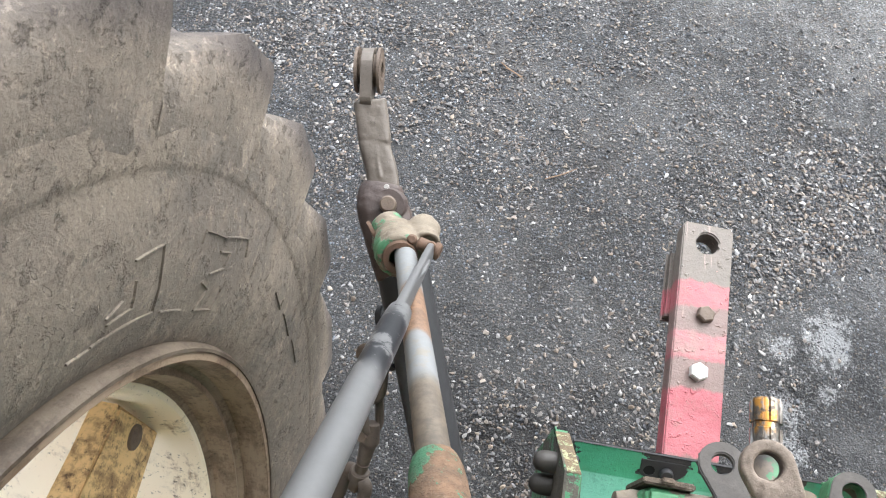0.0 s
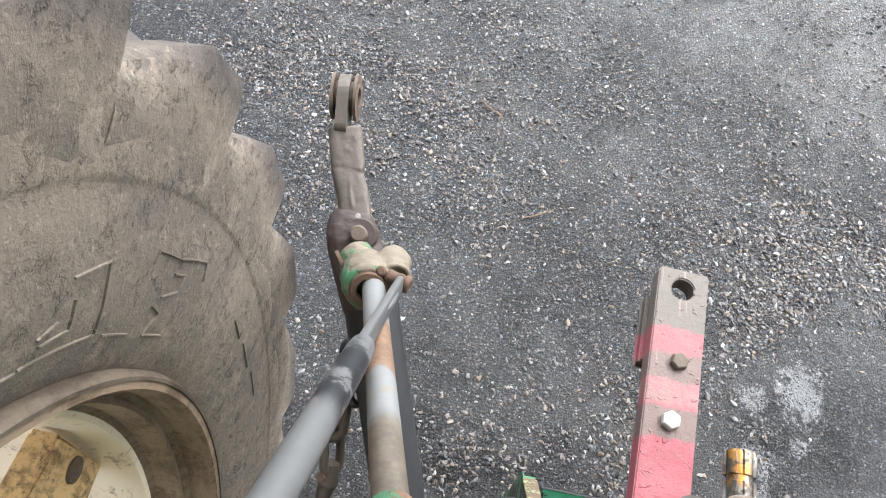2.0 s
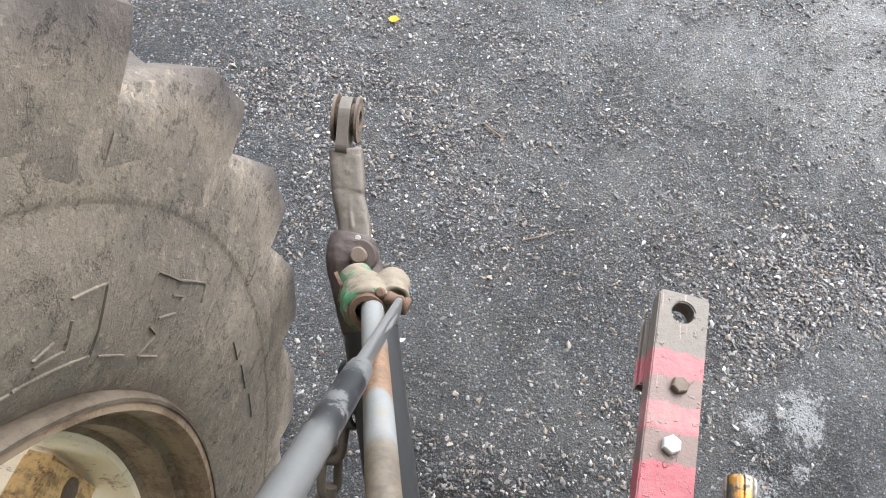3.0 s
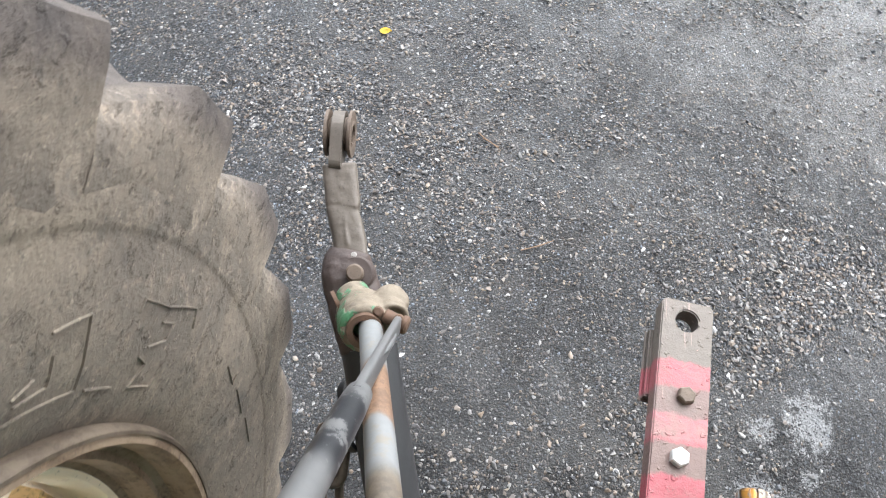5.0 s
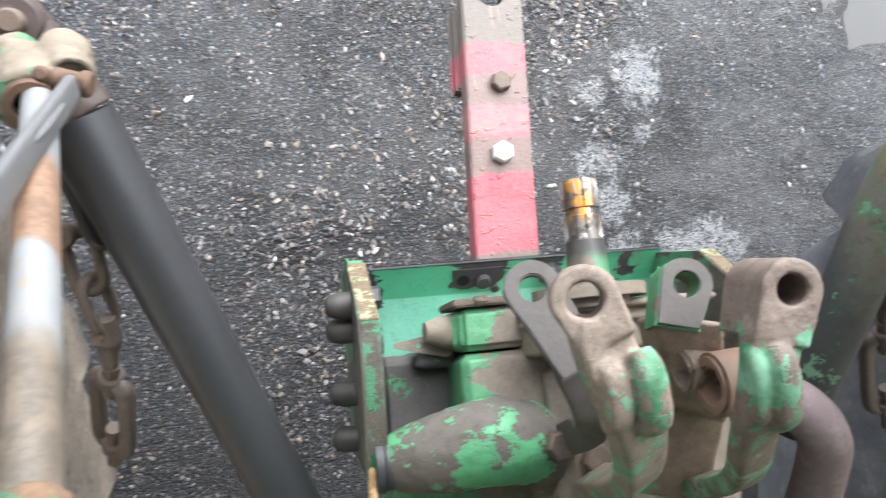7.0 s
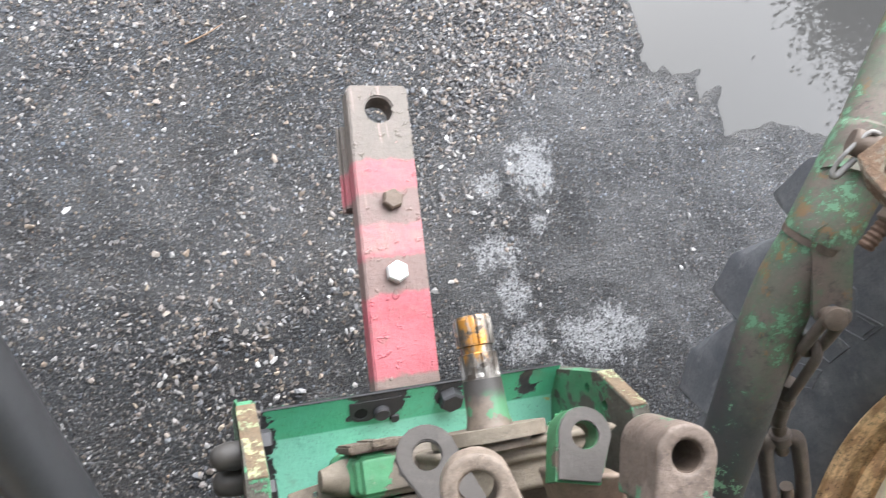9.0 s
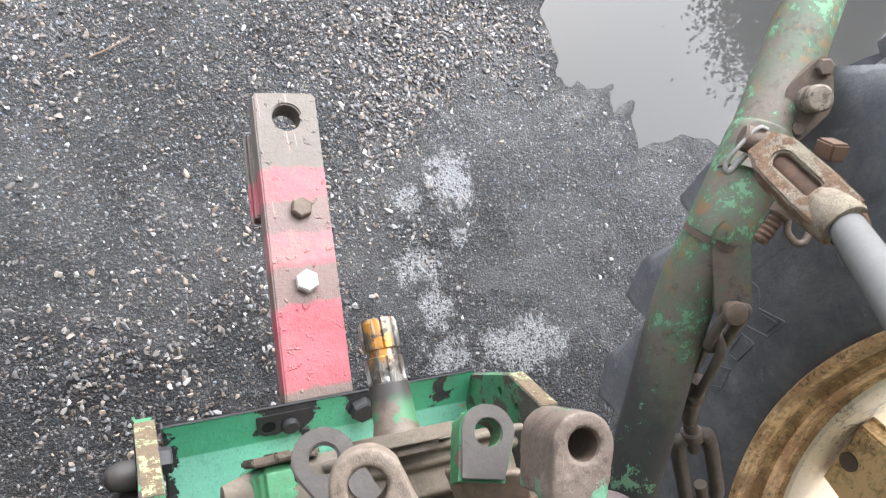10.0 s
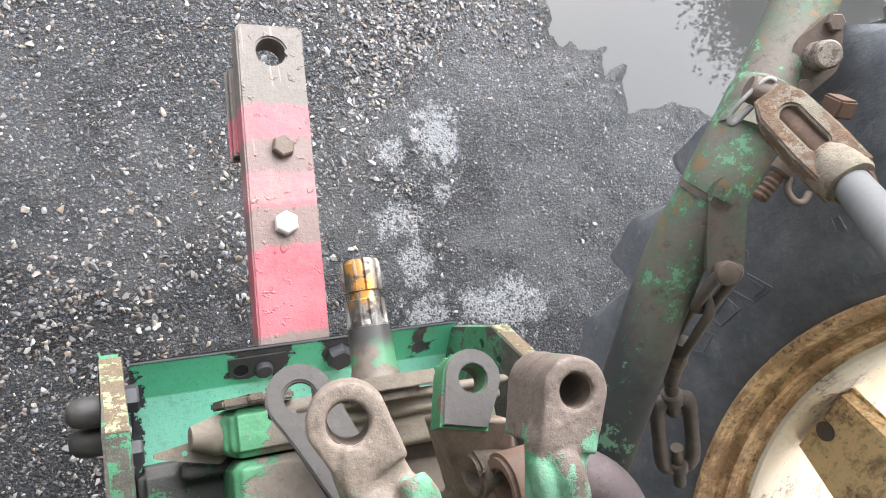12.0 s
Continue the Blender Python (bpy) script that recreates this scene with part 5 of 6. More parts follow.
def build_side_plates():
    """The eyed plates beside the arms: a bent flat one, and a thick one on the fork."""
    t = thing("eye_plate", (-0.08, -0.29, 0.78), "dark bent steel plate with a worn hole", "bracket", "eyed plates")
    at, tail = Vector((-0.089, -0.205, 0.880)), Vector((-0.058, -0.268, 0.866))
    m = frame_at(at, (-0.20, 0.15, 0.97), at - tail)
    far, r = (at - tail).length, 0.0225
    out = [(r * math.cos(radians(a)), r * math.sin(radians(a))) for a in range(-96, 97, 8)] + [(-0.020, 0.0205), (-far, 0.0180), (-far, -0.0180), (-0.020, -0.0205)]
    part("plate", eye_plate(out, [(0, 0, 0.0105)], 0.009, m, 0.0014), THIN, t)
    part("stem", pipe([tail + (at - tail) * 0.06, tail + Vector((0.013, -0.026, -0.012)), (-0.034, -0.318, 0.825), (-0.022, -0.340, 0.72)], [0.0172, 0.0170, 0.0168, 0.0165], 20, 0.28, side=(-0.20, 0.15, 0.97), square=0.4), THIN, t, "foot of the plate running under the arm")
    u = thing("eye_plate", (0.035, -0.26, 0.74), "thick green fork plate rubbed dark round its hole", "bracket", "eyed plates")
    at, tail = Vector((0.039, -0.211, 0.880)), Vector((0.031, -0.246, 0.872))
    m = frame_at(at, (-0.10, 0.10, 0.99), at - tail)
    far, r = (at - tail).length, 0.0222
    arc = [(r * math.cos(radians(a)), r * math.sin(radians(a))) for a in range(-88, 89, 8)]
    sides = [(-far, 0.0225), (-far, -0.0140)] if (m @ Vector((0, 1, 0)) - m.translation).x < 0 else [(-far, 0.0140), (-far, -0.0225)]
    part("plate", eye_plate(arc + sides, [(0, 0, 0.0106)], 0.030, m @ Matrix.Translation((0, 0, -0.0155)), 0.002), FORK, u)
    face = [(0.97 * x, 0.96 * y) for x, y in arc] + [(x * 0.95, y * 0.92) for x, y in sides]
    part("worn_face", eye_plate(face, [(0, 0, 0.0110)], 0.0016, m @ Matrix.Translation((0, 0, 0.0002)), 0.0006), THIN, u, "dark rubbed face of the plate")
    return t, u


side_plates = build_side_plates()


def build_cross_bracket():
    t = thing("pivot_bracket", (0.05, -0.30, 0.70), "rusty brown pivot bracket with cross holes", "bracket")

    def block(top, drop):
        bm = bmesh.new()
        for p in top:
            bm.verts.new(p)
            bm.verts.new(Vector(p) + Vector(drop))
        bmesh.ops.convex_hull(bm, input=bm.verts)
        return finish(bm, 0.003, 2)

    web = [(0.008, -0.236, 0.880), (0.062, -0.244, 0.890), (0.092, -0.332, 0.820), (0.046, -0.312, 0.812)]
    foot = [(0.045, -0.300, 0.800), (0.108, -0.320, 0.800), (0.115, -0.42, 0.715), (0.040, -0.40, 0.715)]
    casting("web", join(block(web, (0.010, 0.004, -0.060)), block(foot, (0.0, 0.0, -0.10))), WEB, t, "brown cast web of the fork with green left on it", 0.0020, 0.0012, 2)
    for at, normal, r, hole, thick, mat in (((0.034, -0.280, 0.858), (-0.99, -0.10, 0.10), 0.0165, 0.0098, 0.030, TAN_BROWN), ((0.045, -0.292, 0.882), (-0.99, -0.05, 0.06), 0.0225, 0.0128, 0.050, RUST_FACE)):
        m = frame_at(at, normal, (0.3, 0.1, 0.9))
        ring = [(r * math.cos(2 * math.pi * k / 36), 1.15 * r * math.sin(2 * math.pi * k / 36)) for k in range(36)]
        part("ear", eye_plate(ring, [(0, 0, hole)], thick, m @ Matrix.Translation((0, 0, -thick / 2)), 0.003), mat, t)
        # black disc set in the bore, its depth shade put into colour
        part("hole", spin([(0, 0), (hole * 1.02, 0), (hole * 1.02, 0.002), (0, 0.002)], m @ Matrix.Translation((0, 0, -thick * 0.7)), 20), VOID, t)
    return t


cross_bracket = build_cross_bracket()


# ---- bent pipe ----
PIPE = plain_steel("purple_brown_pipe", (0.235, 0.185, 0.180), (0.145, 0.108, 0.105), 0.7, 0.0, 50, 0.6)


def build_elbow():
    t = thing("bent_pipe", (0.27, -0.40, 0.55), "rusty purple-brown bent steel pipe", "pipe")
    part("pipe", pipe([(0.235, -0.36, 0.50), (0.245, -0.335, 0.58), (0.268, -0.338, 0.645), (0.300, -0.378, 0.650), (0.316, -0.430, 0.610), (0.318, -0.51, 0.55)], 0.029, 24), PIPE, t)
    return t


elbow = build_elbow()


# ---- lower links ----
def build_link_left():
    t = thing("lower_link", (-0.30, -0.37, 0.56), "dark steel lower link arm with brown hooked end", "link arm", "lower links")
    a, b, c = Vector((-0.285, -0.41, 0.565)), Vector((-0.445, -0.015, 0.765)), Vector((-0.485, 0.055, 0.805))
    part("tube", pipe([a, a.lerp(b, 0.5), b], [0.031, 0.031, 0.033], 24), LINK_L, t, "dark oily link tube")
    tab = frame_at((-0.452, -0.075, 0.700), (0.7, 0.2, 0.65), (-0.25, -0.6, -0.35))
    part("chain_tab", eye_plate(rounded([(-0.02, 0.0), (0.032, 0.0)], [0.022, 0.016]), [(0.034, 0, 0.008)], 0.010, tab, 0.0015), LINK_L, t)
    shoulder = pipe([b, b.lerp(c, 0.5), c, Vector((-0.486, 0.078, 0.812))], [0.034, 0.034, 0.031, 0.024], 24, 0.75, square=0.7)
    casting("socket", shoulder, LINK_PAD, t, "dark rusty shoulder of the link", 0.0024, 0.0024, 2)
    d, e = Vector((-0.507, 0.128, 0.834)), Vector((-0.520, 0.168, 0.853))
    bar = pipe([Vector((-0.480, 0.050, 0.803)), Vector((-0.490, 0.088, 0.817)), d - Vector((-0.002, 0.010, 0.003)), d, e], [0.0205, 0.0195, 0.0185, 0.0205, 0.0205], 24, 0.8, side=(0, 0, 1), square=0.42)
    rib = pipe([Vector((-0.490, 0.078, 0.8305)), Vector((-0.507, 0.125, 0.8475)), Vector((-0.519, 0.160, 0.8645))], [0.0016, 0.0022, 0.0022], 8, 1.0)
    casting("end_bar", join(bar, rib), LINK_END, t, "brown forged link end", 0.0018, 0.0010, 1)
    k = frame_at((-0.527, 0.203, 0.868), (1, 0.10, 0.05), (0, 1, 0))
    out = rounded([(0, 0), (-0.038, -0.003)], [0.027, 0.011])
    part("eye", eye_plate(out, [(0, 0, 0.0205)], 0.014, k, 0.002), LINK_END, t)
    part("ball", spin([(0.0115, -0.016), (0.015, -0.016), (0.0195, -0.009), (0.0205, 0), (0.0195, 0.009), (0.015, 0.016), (0.0115, 0.016)], k, 32, closed=True), RUST_DULL, t, "worn steel ball")
    part("cheek_plate", spin([(0.015, 0.012), (0.028, 0.012), (0.028, 0.0155), (0.015, 0.0155)], k, 32, closed=True), RUST_DULL, t)
    part("cheek_plate", spin([(0.015, -0.0155), (0.028, -0.0155), (0.028, -0.012), (0.015, -0.012)], k, 32, closed=True), RUST_DULL, t)
    up = Vector((0.05, -0.35, 0.93))
    pad = Vector((-0.474, 0.048, 0.818))
    part("stud_plate", rod(pad - up * 0.012, pad + up * 0.006, 0.024, 0.021), LINK_PAD, t)
    part("stud", rod(pad, pad + up * 0.020, 0.0105, 0.0100), RUST_DULL, t, "round headed pivot bolt")
    part("small_stud", rod(pad + Vector((-0.006, 0.020, 0.0)), pad + Vector((-0.006, 0.018, 0.012)), 0.0048), CLIP, t, "pale small stud")
    return t


link_left = build_link_left()


def build_link_right():
    t = thing("lower_link", (0.30, -0.37, 0.56), "worn green steel lower link arm with brown patches", "link arm", "lower links")
    a, b, c, d = Vector((0.320, -0.375, 0.56)), Vector((0.365, -0.118, 0.750)), Vector((0.405, -0.018, 0.842)), Vector((0.500, 0.120, 0.874))
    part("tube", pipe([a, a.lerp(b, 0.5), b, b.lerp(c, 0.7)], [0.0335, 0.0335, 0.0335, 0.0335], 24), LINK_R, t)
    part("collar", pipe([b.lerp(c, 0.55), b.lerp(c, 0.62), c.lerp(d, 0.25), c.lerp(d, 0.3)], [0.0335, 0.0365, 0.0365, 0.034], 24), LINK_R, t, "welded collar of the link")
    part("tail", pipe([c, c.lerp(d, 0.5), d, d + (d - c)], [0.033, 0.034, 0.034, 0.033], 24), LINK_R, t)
    part("ring_weld", pipe([b.lerp(c, 0.50), b.lerp(c, 0.56)], [0.036, 0.036], 24), RUST_DULL, t)
    ear = frame_at((0.466, 0.047, 0.893), (-0.45, -0.35, 0.92), (0.45, 0.85, 0.35))
    part("ear", eye_plate(rounded([(0, 0), (0.036, 0.0), (-0.034, 0.0)], [0.025, 0.010, 0.011]), [], 0.012, ear, 0.003), RUST_DULL, t)
    part("pivot_pin", rod(ear @ Vector((0, 0, 0.004)), ear @ Vector((0, 0, 0.032)), 0.0145, 0.0140), TAN, t, "round steel pin end")
    bolt("bolt", t, ear @ Vector((0.035, 0, 0.006)), ear.to_3x3() @ Vector((0, 0, 1)), RUST_DULL, 0.016, 0.008)
    bolt("bolt", t, ear @ Vector((-0.032, 0, 0.006)), ear.to_3x3() @ Vector((0, 0, 1)), RUST_DULL, 0.013, 0.006)
    tab = frame_at((0.383, -0.112, 0.806), (-0.45, -0.45, 0.77), (0.12, -0.68, -0.40))
    part("chain_tab", eye_plate(rounded([(-0.045, 0.0), (0.030, 0.0)], [0.020, 0.019]), [(0.030, 0, 0.007)], 0.012, tab, 0.0015), LINK_R, t)
    return t


link_right = build_link_right()


# ---- lift rods ----
def build_rod_left():
    t = thing("lift_rod", (-0.45, 0.01, 0.8), "banded rusty and white lift rod with green adjusting sleeve", "lift rod", "lift rods")
    a, b = Vector((-0.450, 0.010, 0.835)), Vector((-0.372, -0.262, 1.110))
    u = (b - a).normalized()
    part("rod", rod(a, b + u * 0.06, 0.0120), ROD, t)
    part("sleeve", spin([(0, 0), (0.0125, 0), (0.0160, 0.004), (0.0180, 0.014), (0.0188, 0.03), (0.0190, 0.30), (0, 0.30)], frame_at(b + u * 0.036, u), 28), SLEEVE, t, "flaking green sleeve with rusty patches")
    mouth = Vector((-0.440, -0.046, 0.888))
    body = join(
        spin([(0, -0.068), (0.021, -0.066), (0.027, -0.050), (0.0285, -0.020), (0.0260, -0.003), (0.0225, 0.0), (0.0165, 0.0), (0.0165, -0.012), (0, -0.012)], frame_at(mouth, u), 30),
        spin([(0, -0.030), (0.017, -0.028), (0.0195, -0.012), (0.0195, 0.008), (0.0165, 0.014), (0.009, 0.0175), (0, 0.018)], frame_at((-0.4235, -0.004, 0.868), (0.15, 0.12, 0.95)), 26),
        spin([(0, -0.02), (0.017, -0.018), (0.018, 0.0), (0.0125, 0.0), (0.0125, -0.005), (0, -0.005)], frame_at((-0.416, -0.026, 0.882), (0.25, -0.75, 0.55)), 22),
        box(-0.034, 0.030, -0.020, 0.020, -0.022, 0.010, 0.008, frame_at((-0.446, -0.006, 0.848), (0.1, 0.0, 1.0), (1, 0.1, 0))),
        rod((-0.470, 0.014, 0.838), (-0.452, -0.012, 0.850), 0.020),
    )
    casting("clevis", body, BEIGE, t, "beige casting with remains of green paint", 0.0019, 0.0024, 2)
    part("collar", spin([(0.0125, -0.006), (0.0185, -0.006), (0.0195, 0.0), (0.0185, 0.005), (0.0125, 0.005)], frame_at(mouth, u), 30, closed=True), RUST, t)
    part("cross_pin", rod((-0.424, -0.030, 0.898), (-0.404, -0.035, 0.896), 0.0072), RUST, t)
    part("pin_head", rod((-0.406, -0.035, 0.897), (-0.398, -0.037, 0.897), 0.0095), RUST, t)
    part("small_bolt", rod((-0.430, -0.026, 0.892), (-0.430, -0.030, 0.904), 0.0056), RUST, t)
    part("small_bolt", rod((-0.410, -0.034, 0.896), (-0.407, -0.036, 0.911), 0.0050), RUST, t)
    part("ring_clip", spin([(0.0110, -0.0020), (0.0150, -0.0020), (0.0150, 0.0020), (0.0110, 0.0020)], frame_at((-0.480, -0.006, 0.850), (0.75, 0.55, 0.1)), 20, closed=True), RUST, t)
    return t


lift_rod_left = build_rod_left()


def build_bar():
    t = thing("grey_strut", (-0.43, 0.0, 0.86), "grey painted tubular strut with flattened pinned end", "strut")
    a, b = Vector((-0.408, -0.041, 0.906)), Vector((-0.420, -0.285, 1.195))
    u = b - a
    flat_side = Vector((0.45, -0.55, 0.70))
    part("tube", pipe([a + u * 0.50, a + u * 0.54, a + u * 0.60, a + u * 0.8, b, b + u * 0.40], [0.0102, 0.0110, 0.0113, 0.0113, 0.0113, 0.0113], 28, sub=4), BAR, t)
    part("flattened_end", pipe([a, a + u * 0.02, a + u * 0.16, a + u * 0.36, a + u * 0.53], [0.0080, 0.0092, 0.0096, 0.0102, 0.0110], 24, 0.42, side=flat_side, square=0.5), BAR, t, "flattened grey end of the strut")
    part("fold", pipe([a + u * 0.10 + Vector((0.004, 0, 0.004)), a + u * 0.20 + Vector((0.004, 0, 0.005)), a + u * 0.31 + Vector((0.000, 0, 0.004))], [0.001, 0.0030, 0.0012], 10), BAR, t)
    return t


grey_bar = build_bar()


def build_rod_right():
    t = thing("lift_rod", (0.40, -0.02, 0.9), "grey lift rod screwed into a rusty beige clevis", "lift rod", "lift rods")
    a, c, b = Vector((0.345, -0.012, 0.928)), Vector((0.358, -0.098, 0.972)), Vector((0.205, -0.205, 1.125))
    u, v = (c - a).normalized(), (b - c).normalized()
    face = Vector((-0.62, 0.05, 0.70))
    m = frame_at(a, u, face)
    out = [(0.004, -0.014), (0.022, -0.0215), (0.068, -0.0230), (0.104, -0.0215), (0.104, 0.0215), (0.068, 0.0230), (0.022, 0.0215), (0.004, 0.014)]
    flat = frame_at(a, m.to_3x3() @ Vector((1, 0, 0)), u)
    hole = [(0.050 + 0.017 * (1 if math.cos(q) > 0 else -1) + 0.0085 * math.cos(q), 0.0085 * math.sin(q)) for q in [2 * math.pi * (k + 0.5) / 24 for k in range(24)]]
    bm = bmesh.new()
    sheets = []
    for z in (-0.018, 0.018):
        loops = []
        for pts in (out, hole):
            vs = [bm.verts.new((x, y, z)) for x, y in pts]
            loops.append((vs, [bm.edges.new((vs[k], vs[(k + 1) % len(vs)])) for k in range(len(vs))]))
        bmesh.ops.triangle_fill(bm, use_beauty=True, edges=[e for _, es in loops for e in es])
        sheets.append([vs for vs, _ in loops])
    for low, high in zip(*sheets):
        for k in range(len(low)):
            j = (k + 1) % len(low)
            bm.faces.new((low[k], low[j], high[j], high[k]))
    finish(bm, 0.003, 2)
    bmesh.ops.transform(bm, matrix=flat, verts=bm.verts)
    part("clevis", join(bm, spin([(0, 0.0), (0.0185, 0.0), (0.0212, 0.010), (0.0226, 0.022), (0.0228, 0.031), (0.0212, 0.034), (0, 0.034)], frame_at(a + u * 0.076, u.lerp(v, 0.25)), 28)), BEIGE_RUST, t, "rusty beige clevis with a long slot")
    part("inner_screw", rod(a + u * 0.015, a + u * 0.085, 0.0125), RUST, t, "rusty rod end seen in the slot")
    e = a + u * 0.108
    part("neck", rod(e, e + v * 0.006, 0.0180), RUST, t)
    part("rod", rod(e - v * 0.01, b, 0.0150), GREY_ROD, t, "dull grey round rod")
    side = (m.to_3x3() @ Vector((0, 1, 0))).normalized()
    part("cross_pin", rod((0.331, 0.000, 0.924), (0.358, -0.018, 0.932), 0.0125), RUST_DULL, t)
    nut = frame_at((0.404, -0.026, 0.944), (0.75, -0.1, 0.1), (0.3, -0.6, 0.7))
    part("nut", box(-0.0125, 0.0125, -0.0085, 0.0085, -0.002, 0.017, 0.002, nut), RUST, t)
    p, q = Vector((0.382, -0.064, 0.905)), Vector((0.358, -0.091, 0.884))
    part("bolt_collar", rod(p, p.lerp(q, 0.36), 0.0105), RUST_DULL, t)
    d = (q - p) / 16
    part("threaded_bolt", spin([(0, 0)] + [(0.0078 if k % 2 else 0.0066, d.length * 1.05 * k) for k in range(5, 17)] + [(0, d.length * 17)], frame_at(p, d), 18), RUST, t)
    hook = [(0.384, -0.078, 0.899), (0.381, -0.090, 0.896), (0.386, -0.101, 0.897), (0.395, -0.102, 0.899), (0.401, -0.094, 0.902)]
    part("retaining_hook", pipe(hook, [0.0036] * 5, 10), RUST_DULL, t)
    clip = [(0.346, -0.002, 0.941), (0.339, 0.001, 0.940), (0.330, -0.004, 0.934), (0.321, -0.012, 0.925), (0.316, -0.021, 0.913), (0.316, -0.027, 0.909), (0.320, -0.028, 0.910), (0.327, -0.022, 0.916), (0.333, -0.017, 0.922)]
    part("spring_clip", pipe(clip, [0.0022, 0.0022, 0.0020, 0.0020, 0.0022, 0.0028, 0.0032, 0.0032, 0.0028], 10), CLIP, t, "dull spring clip through the pin")
    return t


lift_rod_right = build_rod_right()


# ---- check chains ----
def chain_link(a, b, r, wire, turn):
    """A welded oval link from a to b."""
    a, b = Vector(a), Vector(b)
    m = frame_at((a + b) / 2, b - a, turn)
    half = (b - a).length / 2
    pts = []
    for k in range(28):
        ang = 2 * math.pi * k / 28
        c, s = math.cos(ang), math.sin(ang)
        pts.append(m @ Vector((r * c, 0, (half - r) * (1 if s > 0 else -1) * (abs(s) > 1e-6) + r * s)))
    bm, rings, n = bmesh.new(), [], len(pts)
    for k, p in enumerate(pts):
        f = frame_at(p, pts[(k + 1) % n] - pts[k - 1], m.to_3x3() @ Vector((0, 1, 0)))
        rings.append([bm.verts.new(f @ Vector((wire * math.cos(2 * math.pi * j / 10), wire * math.sin(2 * math.pi * j / 10), 0))) for j in range(10)])
    for k in range(n):
        p, q = rings[k], rings[(k + 1) % n]
        for j in range(10):
            i = (j + 1) % 10
            bm.faces.new((p[j], p[i], q[i], q[j]))
    return finish(bm)


def build_chain(points, label, material):
    """points: tab bolt, end of link one, end of link two, turnbuckle top, turnbuckle foot."""
    t = thing("check_chain", points[-1], label, "chain", "check chains")
    p = [Vector(q) for q in points]
    part("pin", spin([(0, -0.02), (0.0085, -0.02), (0.0085, 0.0), (0.0125, 0.0), (0.0130, 0.004), (0.0115, 0.008), (0.006, 0.0095), (0, 0.0095)], frame_at(p[0] + Vector((-0.010, 0, 0.006)), (-0.35, -0.35, 0.85)), 22), RUST_DULL, t, "round headed rusty pin")
    part("shackle", chain_link(p[0] + (p[0] - p[1]) * 0.12, p[1] + (p[1] - p[0]) * 0.10, 0.0140, 0.0062, (1, 0, 0)), material, t)
    part("chain_link", chain_link(p[1] + (p[0] - p[1]) * 0.15, p[2] + (p[2] - p[1]) * 0.10, 0.0135, 0.0058, (0, 1, 0.4)), material, t)
    part("swivel", pipe([p[2] + (p[1] - p[2]) * 0.15, p[2].lerp(p[3], 0.35), p[2].lerp(p[3], 0.5), p[3]], [0.0095, 0.014, 0.011, 0.0085], 14), material, t)
    bolt("nut", t, p[2].lerp(p[3], 0.35) + Vector((-0.006, 0, 0.009)), (-0.5, -0.1, 0.85), RUST_DULL, 0.013, 0.007)
    d = p[4] - p[3]
    part("threaded_end", spin([(0, 0)] + [(0.0092 if k % 2 else 0.0078, d.length * 0.025 * k) for k in range(1, 13)] + [(0, d.length * 0.33)], frame_at(p[3] - d * 0.02, d), 16), RUST_DULL, t)
    flat = frame_at(p[3], d, (-0.4, -0.1, 0.8))
    for s in (-1, 1):
        side = [flat @ Vector((0, s * q, d.length * h)) for q, h in ((0.006, 0.14), (0.016, 0.16), (0.0205, 0.24), (0.0215, 0.50), (0.0205, 0.72), (0.014, 0.80), (0.006, 0.82))]
        part("turnbuckle_side", pipe(side, [0.0080, 0.0095, 0.0092, 0.0085, 0.0092, 0.0095, 0.0080], 12, square=0.7), material, t)
    for h in (0.13, 0.80):
        part("turnbuckle_end", rod(p[3] + d * (h - 0.045), p[3] + d * (h + 0.05), 0.0135), material, t)
    part("screw", pipe([p[3].lerp(p[4], 0.62), p[4]], [0.0085, 0.0085], 14), RUST_DULL, t)
    return t


CHAIN = plain_steel("dark_rusty_chain", (0.150, 0.115, 0.092), (0.080, 0.062, 0.050), 0.6, 0.0, 80, 0.7)
chain_right = build_chain([(0.384, -0.149, 0.800), (0.386, -0.176, 0.752), (0.402, -0.215, 0.680), (0.420, -0.258, 0.630), (0.490, -0.398, 0.520)], "rusty check chain with turnbuckle beside the black tyre", CHAIN)
chain_left = build_chain([(-0.467, -0.104, 0.690), (-0.464, -0.150, 0.665), (-0.456, -0.186, 0.640), (-0.462, -0.226, 0.608), (-0.494, -0.335, 0.470)], "dark rusty check chain with turnbuckle beside the brown tyre", CHAIN)


# ---- loose gravel ----
def drift(x, y):
    """Where the loose gravel has gathered: a band behind and right of the drawbar, and one along its left."""
    d = 1.15 * math.exp(-((x - 0.345 - 0.42 * (y - 0.42)) ** 2) / 0.013 - ((y - 0.62) ** 2) / 0.14)
    d += 0.9 * math.exp(-((x - 0.62) ** 2) / 0.06 - ((y - 0.62) ** 2) / 0.012)
    d += 0.7 * math.exp(-((x + 0.10) ** 2) / 0.09 - ((y + 0.06) ** 2) / 0.05)
    d += 0.75 * math.exp(-((x - 0.12) ** 2) / 0.006 - ((y - 0.10) ** 2) / 0.05)
    d += 0.5 * math.exp(-((x + 0.75) ** 2) / 0.30 - ((y - 0.95) ** 2) / 0.20)
    return d * (0.75 + 0.6 * fbm(x, y, 7.0))


